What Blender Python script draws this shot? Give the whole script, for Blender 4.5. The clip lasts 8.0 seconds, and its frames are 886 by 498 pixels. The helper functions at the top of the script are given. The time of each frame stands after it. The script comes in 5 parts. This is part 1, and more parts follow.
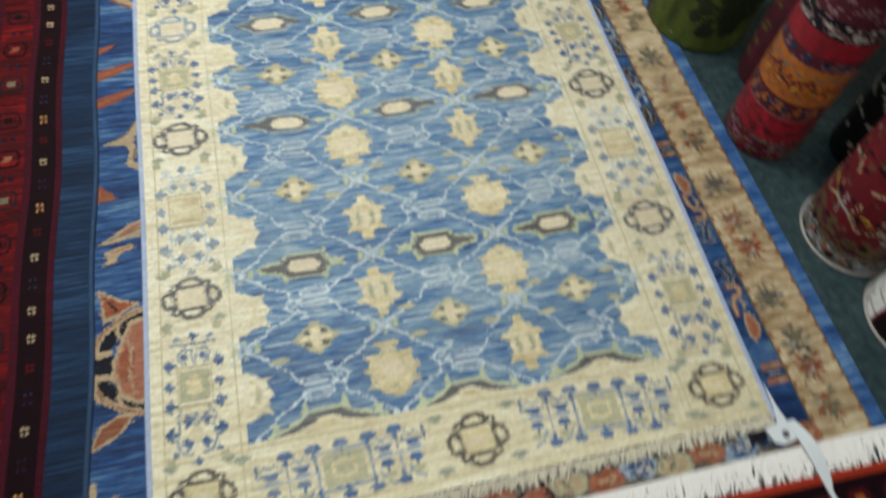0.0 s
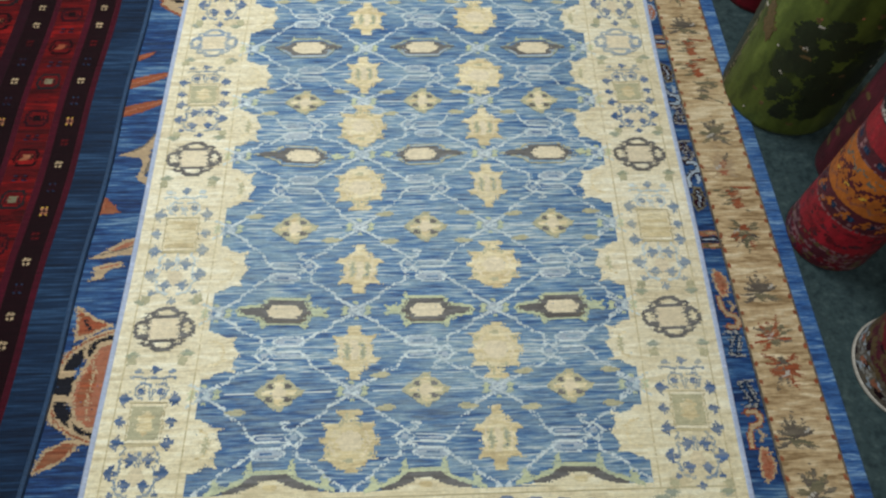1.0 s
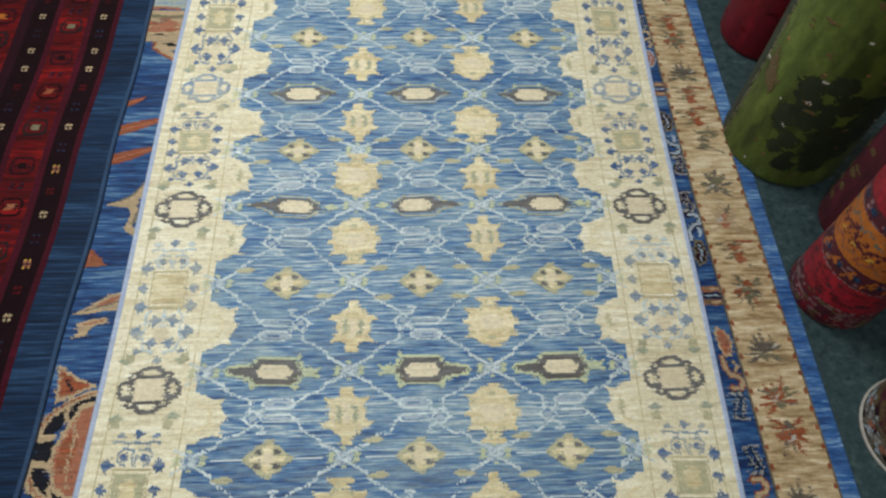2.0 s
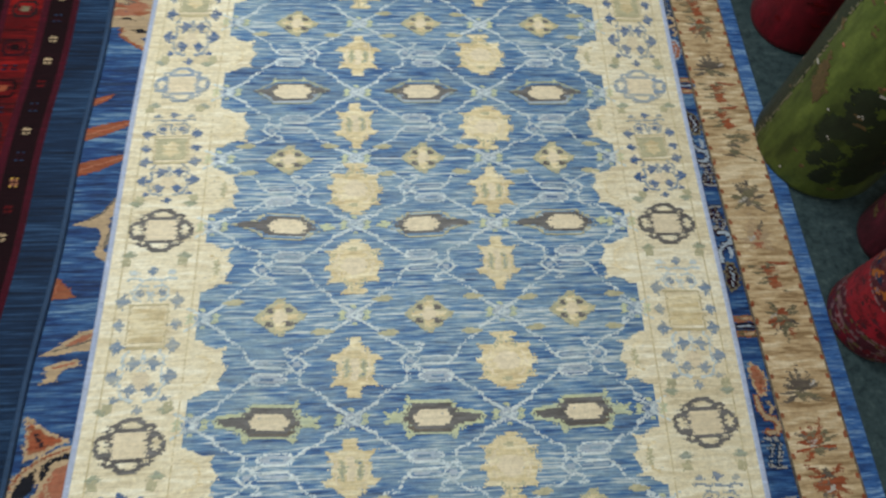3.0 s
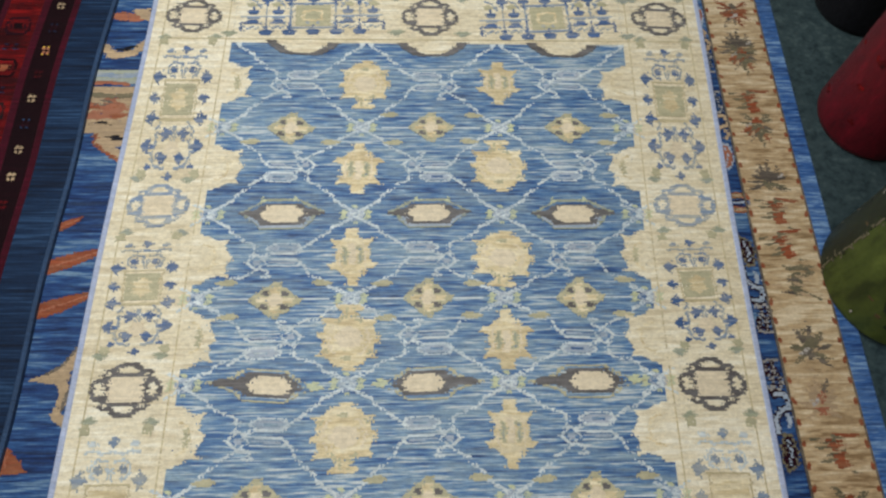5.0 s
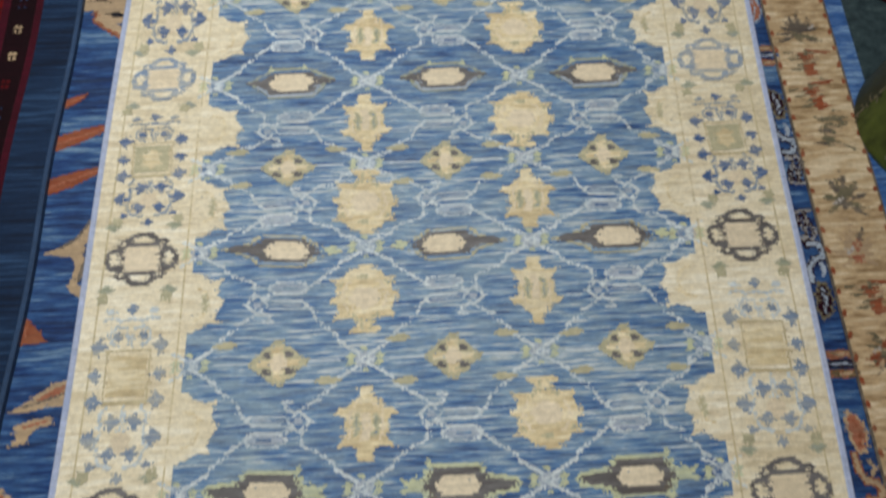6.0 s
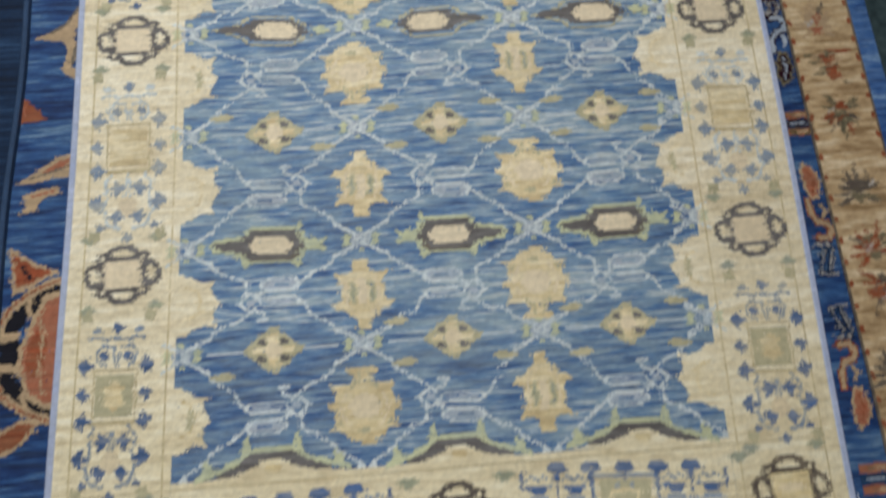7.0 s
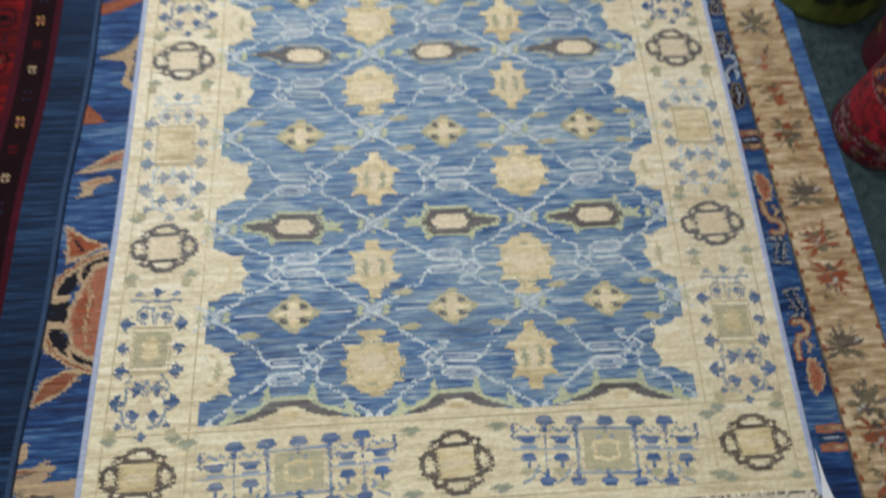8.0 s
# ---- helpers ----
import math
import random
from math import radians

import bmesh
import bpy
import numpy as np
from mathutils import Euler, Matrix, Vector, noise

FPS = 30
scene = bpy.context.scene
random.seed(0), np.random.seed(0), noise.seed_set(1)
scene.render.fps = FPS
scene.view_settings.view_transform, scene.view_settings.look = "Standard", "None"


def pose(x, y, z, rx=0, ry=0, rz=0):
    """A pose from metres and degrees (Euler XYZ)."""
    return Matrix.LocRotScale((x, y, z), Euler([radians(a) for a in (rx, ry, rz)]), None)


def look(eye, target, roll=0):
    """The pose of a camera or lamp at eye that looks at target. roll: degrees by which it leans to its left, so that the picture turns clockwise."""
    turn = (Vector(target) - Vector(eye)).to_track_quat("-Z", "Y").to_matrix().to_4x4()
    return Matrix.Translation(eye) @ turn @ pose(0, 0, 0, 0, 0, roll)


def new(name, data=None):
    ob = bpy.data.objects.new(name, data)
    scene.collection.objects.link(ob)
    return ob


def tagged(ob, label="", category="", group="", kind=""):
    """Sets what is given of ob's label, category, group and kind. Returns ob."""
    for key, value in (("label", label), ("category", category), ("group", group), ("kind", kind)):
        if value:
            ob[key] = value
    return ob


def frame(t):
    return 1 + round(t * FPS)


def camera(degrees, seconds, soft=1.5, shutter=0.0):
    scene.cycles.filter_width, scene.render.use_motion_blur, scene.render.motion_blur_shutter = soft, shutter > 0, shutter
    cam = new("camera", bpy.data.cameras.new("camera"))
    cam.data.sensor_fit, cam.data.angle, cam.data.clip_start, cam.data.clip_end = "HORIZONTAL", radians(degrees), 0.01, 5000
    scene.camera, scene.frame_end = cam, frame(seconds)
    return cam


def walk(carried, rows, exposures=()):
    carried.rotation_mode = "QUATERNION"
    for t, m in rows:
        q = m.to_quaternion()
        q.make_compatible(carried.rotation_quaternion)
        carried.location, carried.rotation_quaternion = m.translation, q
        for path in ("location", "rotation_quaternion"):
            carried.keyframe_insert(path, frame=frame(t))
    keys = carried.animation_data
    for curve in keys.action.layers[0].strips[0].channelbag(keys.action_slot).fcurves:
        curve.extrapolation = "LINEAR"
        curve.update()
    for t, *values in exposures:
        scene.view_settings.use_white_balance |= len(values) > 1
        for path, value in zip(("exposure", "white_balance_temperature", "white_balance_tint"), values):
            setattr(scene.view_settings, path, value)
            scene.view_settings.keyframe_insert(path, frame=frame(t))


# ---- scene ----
cam = camera(62.6, 8.0, 2.3, 0.4)
PATH = [
    (0, (-0.319, -0.865, 1.638), (0.058, 0.073, -0.088), 9.2),
    (0.2, (-0.236, -0.766, 1.62), (0.066, 0.228, -0.089), 9.4),
    (0.5, (-0.097, -0.705, 1.633), (0.042, 0.292, -0.096), 8.0),
    (1, (-0.035, -0.697, 1.61), (0.073, 0.284, -0.129), 4.4),
    (1.5, (-0.012, -0.662, 1.612), (0.135, 0.349, -0.107), 7.2),
    (1.7, (-0.023, -0.648, 1.613), (0.119, 0.402, -0.083), 5.9),
    (2.8, (-0.068, -0.365, 1.575), (0.043, 0.527, -0.211), 6.0),
    (3, (-0.093, -0.323, 1.549), (0.089, 0.555, -0.239), 9.5),
    (3.2, (-0.11, -0.287, 1.516), (0.105, 0.562, -0.282), 10.5),
    (3.5, (-0.086, -0.206, 1.512), (0.039, 0.62, -0.306), 5.6),
    (3.8, (-0.045, -0.089, 1.534), (0.072, 0.768, -0.27), 5.1),
    (4, (-0.005, -0.018, 1.543), (0.105, 0.834, -0.263), 6.4),
    (4.2, (0.017, 0.054, 1.538), (0.105, 0.883, -0.28), 5.8),
    (5.3, (-0.009, 0.12, 1.484), (0.064, 0.963, -0.328), 3.9),
    (5.5, (0.004, 0.094, 1.476), (0.056, 0.942, -0.335), 2.0),
    (5.8, (0.001, 0.015, 1.421), (0.024, 0.77, -0.431), -1.2),
    (6, (-0.014, -0.04, 1.377), (0.022, 0.679, -0.489), 0.3),
    (6.2, (0.004, -0.058, 1.374), (0.009, 0.565, -0.526), -2.5),
    (6.5, (-0.02, -0.128, 1.35), (0.025, 0.427, -0.572), 2.3),
    (6.8, (-0.036, -0.249, 1.364), (0.016, 0.274, -0.566), 1.9),
    (7, (-0.072, -0.348, 1.364), (0.039, 0.159, -0.567), 7.8),
    (7.5, (-0.11, -0.549, 1.37), (0.011, -0.067, -0.567), 8.1),
    (7.8, (-0.114, -0.604, 1.424), (0.041, 0.041, -0.463), 9.0),
    (8, (-0.114, -0.652, 1.469), (0.029, 0.133, -0.365), 6.8),
]
EXPOSURES = [(0.0, 0.12, 6420, 5), (1.5, 0.09, 6420, 5.5), (4.0, -0.05, 6480, 7.5), (5.5, -0.12, 6550, 12), (6.5, -0.16, 6550, 12), (7.2, -0.1, 6550, 12), (8.0, 0.02, 6450, 12)]
walk(cam, [(t, look(eye, target, roll)) for t, eye, target, roll in PATH], EXPOSURES)

# ---- world and light ----
world = bpy.data.worlds.new("shop_world")
scene.world = world
world.use_nodes = True
world.node_tree.nodes["Background"].inputs[0].default_value = (0.75, 0.85, 1.0, 1)
world.node_tree.nodes["Background"].inputs[1].default_value = 0.02


def ceiling_tubes(x, y, watts, sx, sy):
    lamp = bpy.data.lights.new("ceiling_tubes", "AREA")
    lamp.shape, lamp.size, lamp.size_y, lamp.energy = "RECTANGLE", sx, sy, watts
    lamp.color = (0.955, 1.0, 0.998)
    ob = new("ceiling_tubes", lamp)
    ob.location = (x, y, 2.66)
    return ob


ceiling_tubes(-0.5, 1.5, 62, 0.3, 1.5)
ceiling_tubes(-0.3, -1.3, 30, 0.3, 1.5)


# ---- materials ----
def lin(r, g, b):
    return tuple(((c / 255 + 0.055) / 1.055) ** 2.4 if c > 10 else c / 3294 for c in (r, g, b)) + (1.0,)


def wool(name, stops, across=5.0, along=170.0, broad=7.0, blend=0.35, grain=0.3, spread=0.10, rough=0.52, turn=0.0, bump=0.5, wear=0.0, faded=(160, 166, 168), gloss=0.2, sheen_band=None, near_tint=None):
    """Dyed wool pile: weft streaks (abrash) between the given colours, broad dye bands, knot grain and a nap bump."""
    mat = bpy.data.materials.new(name)
    mat.use_nodes = True
    n, ln = mat.node_tree.nodes, mat.node_tree.links
    bsdf = n["Principled BSDF"]
    geo = n.new("ShaderNodeNewGeometry")

    def noise_at(scale, detail, size=1.0):
        mp = n.new("ShaderNodeMapping")
        mp.inputs["Rotation"].default_value[2] = radians(turn)
        mp.inputs["Scale"].default_value = scale
        ln.new(geo.outputs["Position"], mp.inputs["Vector"])
        tex = n.new("ShaderNodeTexNoise")
        tex.inputs["Scale"].default_value = size
        tex.inputs["Detail"].default_value = detail
        ln.new(mp.outputs[0], tex.inputs["Vector"])
        return tex.outputs["Fac"]

    def maths(op, a, b):
        m = n.new("ShaderNodeMath")
        m.operation = op
        for i, v in enumerate((a, b)):
            if isinstance(v, (int, float)):
                m.inputs[i].default_value = v
            else:
                ln.new(v, m.inputs[i])
        return m.outputs[0]

    streak = noise_at((across, along, along * 0.3), 2.5)
    wide = noise_at((0.8, broad, 1.0), 2.0)
    thread = noise_at((across * 2.2, along * 2.6, along), 1.5)
    fac = maths("ADD", maths("MULTIPLY", streak, 1 - blend), maths("MULTIPLY", wide, blend))
    fac = maths("ADD", fac, maths("MULTIPLY", maths("SUBTRACT", thread, 0.5), 0.32))
    if sheen_band:
        # paler stretch put into the colour, standing for the lamp's sheen on the pile
        middle, reach, gain = sheen_band
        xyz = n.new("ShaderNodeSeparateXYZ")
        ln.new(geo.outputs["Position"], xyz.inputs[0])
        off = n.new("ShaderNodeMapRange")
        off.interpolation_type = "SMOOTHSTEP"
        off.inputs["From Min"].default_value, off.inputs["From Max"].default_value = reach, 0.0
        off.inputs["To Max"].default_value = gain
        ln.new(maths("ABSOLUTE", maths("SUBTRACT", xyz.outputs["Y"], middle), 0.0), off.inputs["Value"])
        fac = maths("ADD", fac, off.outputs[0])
    ramp = n.new("ShaderNodeValToRGB")
    ramp.color_ramp.interpolation = "EASE"
    while len(ramp.color_ramp.elements) < len(stops):
        ramp.color_ramp.elements.new(0.5)
    for el, (at, rgb) in zip(ramp.color_ramp.elements, stops):
        el.position, el.color = at, lin(*rgb)
    ln.new(fac, ramp.inputs[0])
    colour = ramp.outputs[0]
    if near_tint:
        # near end: another lot of yarn on creams; on blue, weaker sheen painted in
        other, y0, y1 = near_tint
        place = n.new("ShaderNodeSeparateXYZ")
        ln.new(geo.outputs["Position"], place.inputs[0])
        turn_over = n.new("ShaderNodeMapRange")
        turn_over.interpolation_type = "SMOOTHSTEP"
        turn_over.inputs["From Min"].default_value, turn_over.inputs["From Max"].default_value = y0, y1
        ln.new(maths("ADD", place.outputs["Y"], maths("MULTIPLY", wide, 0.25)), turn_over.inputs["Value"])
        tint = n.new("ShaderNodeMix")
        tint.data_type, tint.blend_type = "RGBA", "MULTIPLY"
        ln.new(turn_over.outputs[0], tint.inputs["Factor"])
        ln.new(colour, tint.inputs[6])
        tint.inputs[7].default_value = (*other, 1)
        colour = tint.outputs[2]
    if wear:
        worn = noise_at((15, 105, 30), 3.5)
        patchy = noise_at((2.3, 3.1, 2.0), 2.0)
        lim = n.new("ShaderNodeMapRange")
        lim.inputs["From Min"].default_value, lim.inputs["From Max"].default_value = 0.43, 0.66
        lim.inputs["To Max"].default_value = wear
        ln.new(maths("ADD", maths("MULTIPLY", worn, 0.7), maths("MULTIPLY", patchy, 0.3)), lim.inputs["Value"])
        mix = n.new("ShaderNodeMix")
        mix.data_type = "RGBA"
        ln.new(lim.outputs[0], mix.inputs["Factor"])
        ln.new(colour, mix.inputs[6])
        mix.inputs[7].default_value = lin(*faded)
        colour = mix.outputs[2]
    fine = noise_at((420, 420, 420), 2.0)
    info = n.new("ShaderNodeObjectInfo")
    value = maths("ADD", maths("MULTIPLY", maths("SUBTRACT", fine, 0.5), grain * 2), 1.0)
    mottle = noise_at((95, 120, 100), 2.0)
    value = maths("ADD", value, maths("MULTIPLY", maths("SUBTRACT", mottle, 0.5), grain * 1.7))
    value = maths("MULTIPLY", value, maths("ADD", maths("MULTIPLY", info.outputs["Random"], spread), 1 - spread / 2))
    hsv = n.new("ShaderNodeHueSaturation")
    ln.new(value, hsv.inputs["Value"])
    ln.new(colour, hsv.inputs["Color"])
    ln.new(hsv.outputs[0], bsdf.inputs["Base Color"])
    bsdf.inputs["Roughness"].default_value = rough
    bsdf.inputs["Specular IOR Level"].default_value = gloss
    bsdf.inputs["Sheen Weight"].default_value = 0.03
    bsdf.inputs["Sheen Roughness"].default_value = 0.5
    bp = n.new("ShaderNodeBump")
    bp.inputs["Strength"].default_value = bump
    bp.inputs["Distance"].default_value = 0.002
    ln.new(maths("ADD", fine, maths("MULTIPLY", streak, 0.8)), bp.inputs["Height"])
    ln.new(bp.outputs[0], bsdf.inputs["Normal"])
    return mat


def dyed(name, rgb, lift=1.22, **kw):
    """Wool of one dye, with lighter and darker weft streaks."""
    lo = tuple(c / lift for c in rgb)
    hi = tuple(min(250, c * lift) for c in rgb)
    return wool(name, [(0.3, lo), (0.5, rgb), (0.72, hi)], **kw)


# paler middle and darker near end carry the ceiling lamp's reflection as colour
BLUE = wool("blue_abrash_wool", [(0.35, (28, 56, 102)), (0.43, (48, 87, 139)), (0.5, (77, 115, 156)), (0.57, (124, 151, 175)), (0.65, (194, 199, 199))], across=13, along=190, broad=6, blend=0.34, wear=0.6, faded=(138, 156, 162), sheen_band=(0.4, 0.42, 0.03), near_tint=((0.8, 0.84, 0.89), 0.12, -0.3), gloss=0.4)
CREAM = wool("cream_wool", [(0.36, (204, 188, 157)), (0.48, (225, 212, 183)), (0.62, (239, 231, 210))], across=12, along=90, broad=3, blend=0.4, spread=0.02, wear=0.5, faded=(210, 194, 158), near_tint=((0.97, 0.965, 0.90), 0.3, -0.45), gloss=0.4)
TAN = wool("tan_wool", [(0.36, (192, 170, 130)), (0.48, (216, 197, 155)), (0.62, (234, 220, 187))], across=14, along=90, broad=4, blend=0.35, spread=0.12, wear=0.55, faded=(192, 175, 138), near_tint=((0.97, 0.965, 0.90), 0.3, -0.45), gloss=0.4)
IVORY = dyed("ivory_wool", (222, 206, 178), 1.07, wear=0.5, faded=(202, 184, 152), near_tint=((0.97, 0.965, 0.90), 0.3, -0.45), gloss=0.35)
OLIVE = dyed("olive_wool", (174, 168, 138), 1.1, wear=0.6, faded=(198, 187, 152), gloss=0.35)
MOSS = dyed("moss_green_wool", (194, 196, 158), 1.1, wear=0.45, faded=(140, 158, 160), gloss=0.35)
SLATE = dyed("slate_brown_wool", (90, 85, 84), 1.2, wear=0.6, faded=(132, 130, 130), gloss=0.35)
UMBER = dyed("dark_brown_wool", (84, 75, 68), 1.25, wear=0.6, faded=(138, 126, 108), gloss=0.35)
PALE = dyed("pale_blue_white_wool", (206, 212, 212), 1.08, wear=0.5, faded=(132, 156, 176), gloss=0.35)
MAUVE = dyed("mauve_grey_wool", (164, 172, 184), 1.12, wear=0.6, faded=(126, 150, 170), gloss=0.35)
ROYAL = dyed("royal_blue_wool", (64, 92, 136), 1.25, wear=0.7, faded=(160, 164, 168), gloss=0.35)
DENIM = dyed("denim_blue_wool", (122, 140, 164), 1.15, wear=0.85, faded=(186, 182, 166), gloss=0.35)
SELVAGE = dyed("lilac_blue_selvage", (174, 182, 206), 1.1, along=420, wear=0.5, faded=(150, 166, 206), gloss=0.35)
SPRUCE_LIGHT = dyed("faded_green_wool", (154, 157, 134), 1.1, wear=0.6)
GUARD = dyed("brown_guard_line", (188, 172, 136), 1.15, wear=0.85, faded=(206, 194, 160))
FRINGE = dyed("undyed_fringe_cotton", (226, 217, 198), 1.08, spread=0.0)
WHITEFRINGE = dyed("white_fringe_cotton", (246, 241, 237), 1.02, spread=0.0, grain=0.1)
UNDERBLUE = wool("deep_blue_wool", [(0.36, (14, 31, 69)), (0.46, (26, 55, 105)), (0.55, (48, 86, 135)), (0.66, (112, 140, 166))], across=10, along=130, broad=9, blend=0.4, wear=0.3, faded=(60, 84, 112))
EDGEBLUE = wool("edge_blue_wool", [(0.36, (28, 58, 112)), (0.5, (54, 95, 154)), (0.64, (124, 156, 192))], across=16, along=140, broad=16, blend=0.45, wear=0.4, faded=(90, 116, 150))
SAND = wool("sand_border_wool", [(0.36, (134, 108, 76)), (0.48, (182, 156, 120)), (0.62, (214, 195, 164))], across=14, along=80, broad=9, blend=0.4, wear=0.6, faded=(170, 145, 112))
RUST = dyed("rust_wool", (136, 68, 42), 1.25, wear=0.55, faded=(148, 112, 84))
SALMON = dyed("salmon_wool", (158, 96, 72), 1.2, wear=0.5, faded=(150, 110, 88))
BEIGE = dyed("beige_wool", (180, 154, 122), 1.15, wear=0.5, faded=(150, 130, 108))
BLACK = dyed("black_wool", (26, 26, 34), 1.3, gloss=0.1)
SPRUCE = dyed("grey_green_wool", (104, 98, 78), 1.25, wear=0.5, faded=(140, 124, 98))
NAVY = wool("navy_band_wool", [(0.36, (9, 22, 42)), (0.5, (16, 38, 66)), (0.66, (42, 70, 104))], across=5, along=150, broad=8, blend=0.4, gloss=0.15)
NAVYCORD = dyed("navy_cord", (44, 66, 96), 1.25, along=300)
MAROON = dyed("maroon_wool", (23, 5, 11), 1.3, gloss=0.07)
WINEEDGE = dyed("wine_edge_wool", (62, 12, 27), 1.3, gloss=0.08)
PLUM = dyed("plum_wool", (37, 11, 22), 1.3, gloss=0.07)
CRIMSON = wool("crimson_wool", [(0.34, (46, 4, 8)), (0.5, (90, 7, 12)), (0.66, (136, 18, 18))], across=10, along=60, broad=14, blend=0.5, wear=0.6, faded=(52, 10, 17), gloss=0.1)
SCARLET = dyed("scarlet_roll_wool", (138, 22, 36), 1.25, across=30, along=40, wear=0.4, faded=(100, 24, 38))
WINE = dyed("wine_red_wool", (100, 12, 26), 1.25, across=20, along=40)
ORANGE = dyed("burnt_orange_wool", (168, 94, 34), 1.2, across=30, along=50)
GOLD = dyed("golden_wool", (196, 156, 60), 1.15)
BURGUNDY = dyed("burgundy_wool", (76, 24, 36), 1.3, across=30, along=50)
GREYROSE = dyed("grey_rose_wool", (122, 88, 92), 1.3, across=60, along=60)
LEAFGREEN = wool("leaf_green_wool", [(0.34, (48, 58, 20)), (0.5, (76, 88, 34)), (0.66, (100, 112, 48))], across=14, along=18, broad=5, blend=0.5)
DARKGREEN = dyed("dark_green_wool", (34, 42, 24), 1.25, across=20, along=30)
COCOA = dyed("cocoa_wool", (92, 74, 46), 1.2)
CHARCOAL = dyed("charcoal_wool", (24, 24, 28), 1.3, gloss=0.08)
GREYWHITE = dyed("grey_white_wool", (150, 146, 142), 1.15)
OFFWHITE = dyed("off_white_wool", (176, 168, 160), 1.1)
REDEDGE = dyed("red_orange_selvage", (164, 48, 26), 1.2)
FLOORGREEN = wool("green_carpet", [(0.34, (38, 52, 56)), (0.5, (52, 67, 70)), (0.66, (68, 83, 84))], across=40, along=40, broad=3, blend=0.35, grain=0.35)
PLASTER = wool("painted_plaster", [(0.3, (196, 192, 182)), (0.6, (206, 202, 192))], across=3, along=3, broad=2, grain=0.03, spread=0.0, bump=0.05)


def plain(name, rgb, rough=0.5, metal=0.0):
    mat = bpy.data.materials.new(name)
    mat.use_nodes = True
    n, ln = mat.node_tree.nodes, mat.node_tree.links
    bsdf = n["Principled BSDF"]
    tex = n.new("ShaderNodeTexNoise")
    tex.inputs["Scale"].default_value = 60
    ramp = n.new("ShaderNodeValToRGB")
    ramp.color_ramp.elements[0].color = lin(*[c * 0.92 for c in rgb])
    ramp.color_ramp.elements[1].color = lin(*rgb)
    ln.new(tex.outputs["Fac"], ramp.inputs[0])
    ln.new(ramp.outputs[0], bsdf.inputs["Base Color"])
    bsdf.inputs["Roughness"].default_value, bsdf.inputs["Metallic"].default_value = rough, metal
    return mat


TAGWHITE = plain("white_tag_plastic", (238, 240, 244), 0.35)
EYELET = plain("dull_metal_eyelet", (140, 132, 130), 0.4, 0.8)


# ---- building helpers ----
HAND_DRAWN = {"palmette", "scallop", "eye_figure", "cross_flower", "knot_figure", "rosette", "border_spray", "leaf_dash", "end_arch", "corner_leaf"}
drift = np.random.default_rng(17)


def part(name, data, parent, at=(0, 0, 0), scale=(1, 1, 1), label="", turn=0.0):
    ob = new(name, data)
    ob.parent = parent
    if name in HAND_DRAWN:
        at = (at[0] + drift.normal(0, 0.0018), at[1] + drift.normal(0, 0.0018), at[2])
        scale = (scale[0] * drift.normal(1, 0.025), scale[1] * drift.normal(1, 0.025), 1)
        turn += drift.normal(0, 1.6)
    ob.location, ob.scale, ob.rotation_euler = at, scale, (0, 0, radians(turn))
    return tagged(ob, label)


def mesh(name, verts, faces, mats, slots=None, smooth=False):
    me = bpy.data.meshes.new(name)
    me.from_pydata(verts, [], faces)
    for m in mats:
        me.materials.append(m)
    if slots is not None:
        me.polygons.foreach_set("material_index", slots)
    if smooth:
        me.polygons.foreach_set("use_smooth", [True] * len(me.polygons))
    me.update()
    return me


def slab(name, x0, x1, y0, y1, z0, z1, mat, warp=None, step=0.06, edge=0.003):
    """A piece of rug: a top sheet with rounded rim and sides, laid through warp(x, y)."""
    nx, ny = max(1, int((x1 - x0) / step)), max(1, int((y1 - y0) / step))
    edge = min(edge, (x1 - x0) / 4, (y1 - y0) / 4)
    xs = [x0, x0 + edge, *np.linspace(x0 + edge, x1 - edge, nx + 1)[1:-1], x1 - edge, x1]
    ys = [y0, y0 + edge, *np.linspace(y0 + edge, y1 - edge, ny + 1)[1:-1], y1 - edge, y1]
    verts, faces = [], []
    for j, y in enumerate(ys):
        for i, x in enumerate(xs):
            rim = i in (0, len(xs) - 1) or j in (0, len(ys) - 1)
            px, py = warp(x, y) if warp else (x, y)
            verts.append((px, py, z1 - min(edge * 0.7, (z1 - z0) * 0.6) * rim))
    w = len(xs)
    for j in range(len(ys) - 1):
        for i in range(w - 1):
            a = j * w + i
            faces.append((a, a + 1, a + w + 1, a + w))
    ring = [*range(w), *[j * w + w - 1 for j in range(1, len(ys))], *[(len(ys) - 1) * w + i for i in range(w - 2, -1, -1)], *[j * w for j in range(len(ys) - 2, 0, -1)]]
    low = len(verts)
    verts += [(verts[r][0], verts[r][1], z0) for r in ring]
    for i in range(len(ring)):
        j = (i + 1) % len(ring)
        faces.append((ring[j], ring[i], low + i, low + j))
    faces.append(tuple(range(len(verts) - 1, low - 1, -1)))
    return mesh(name, verts, faces, [mat], smooth=False)


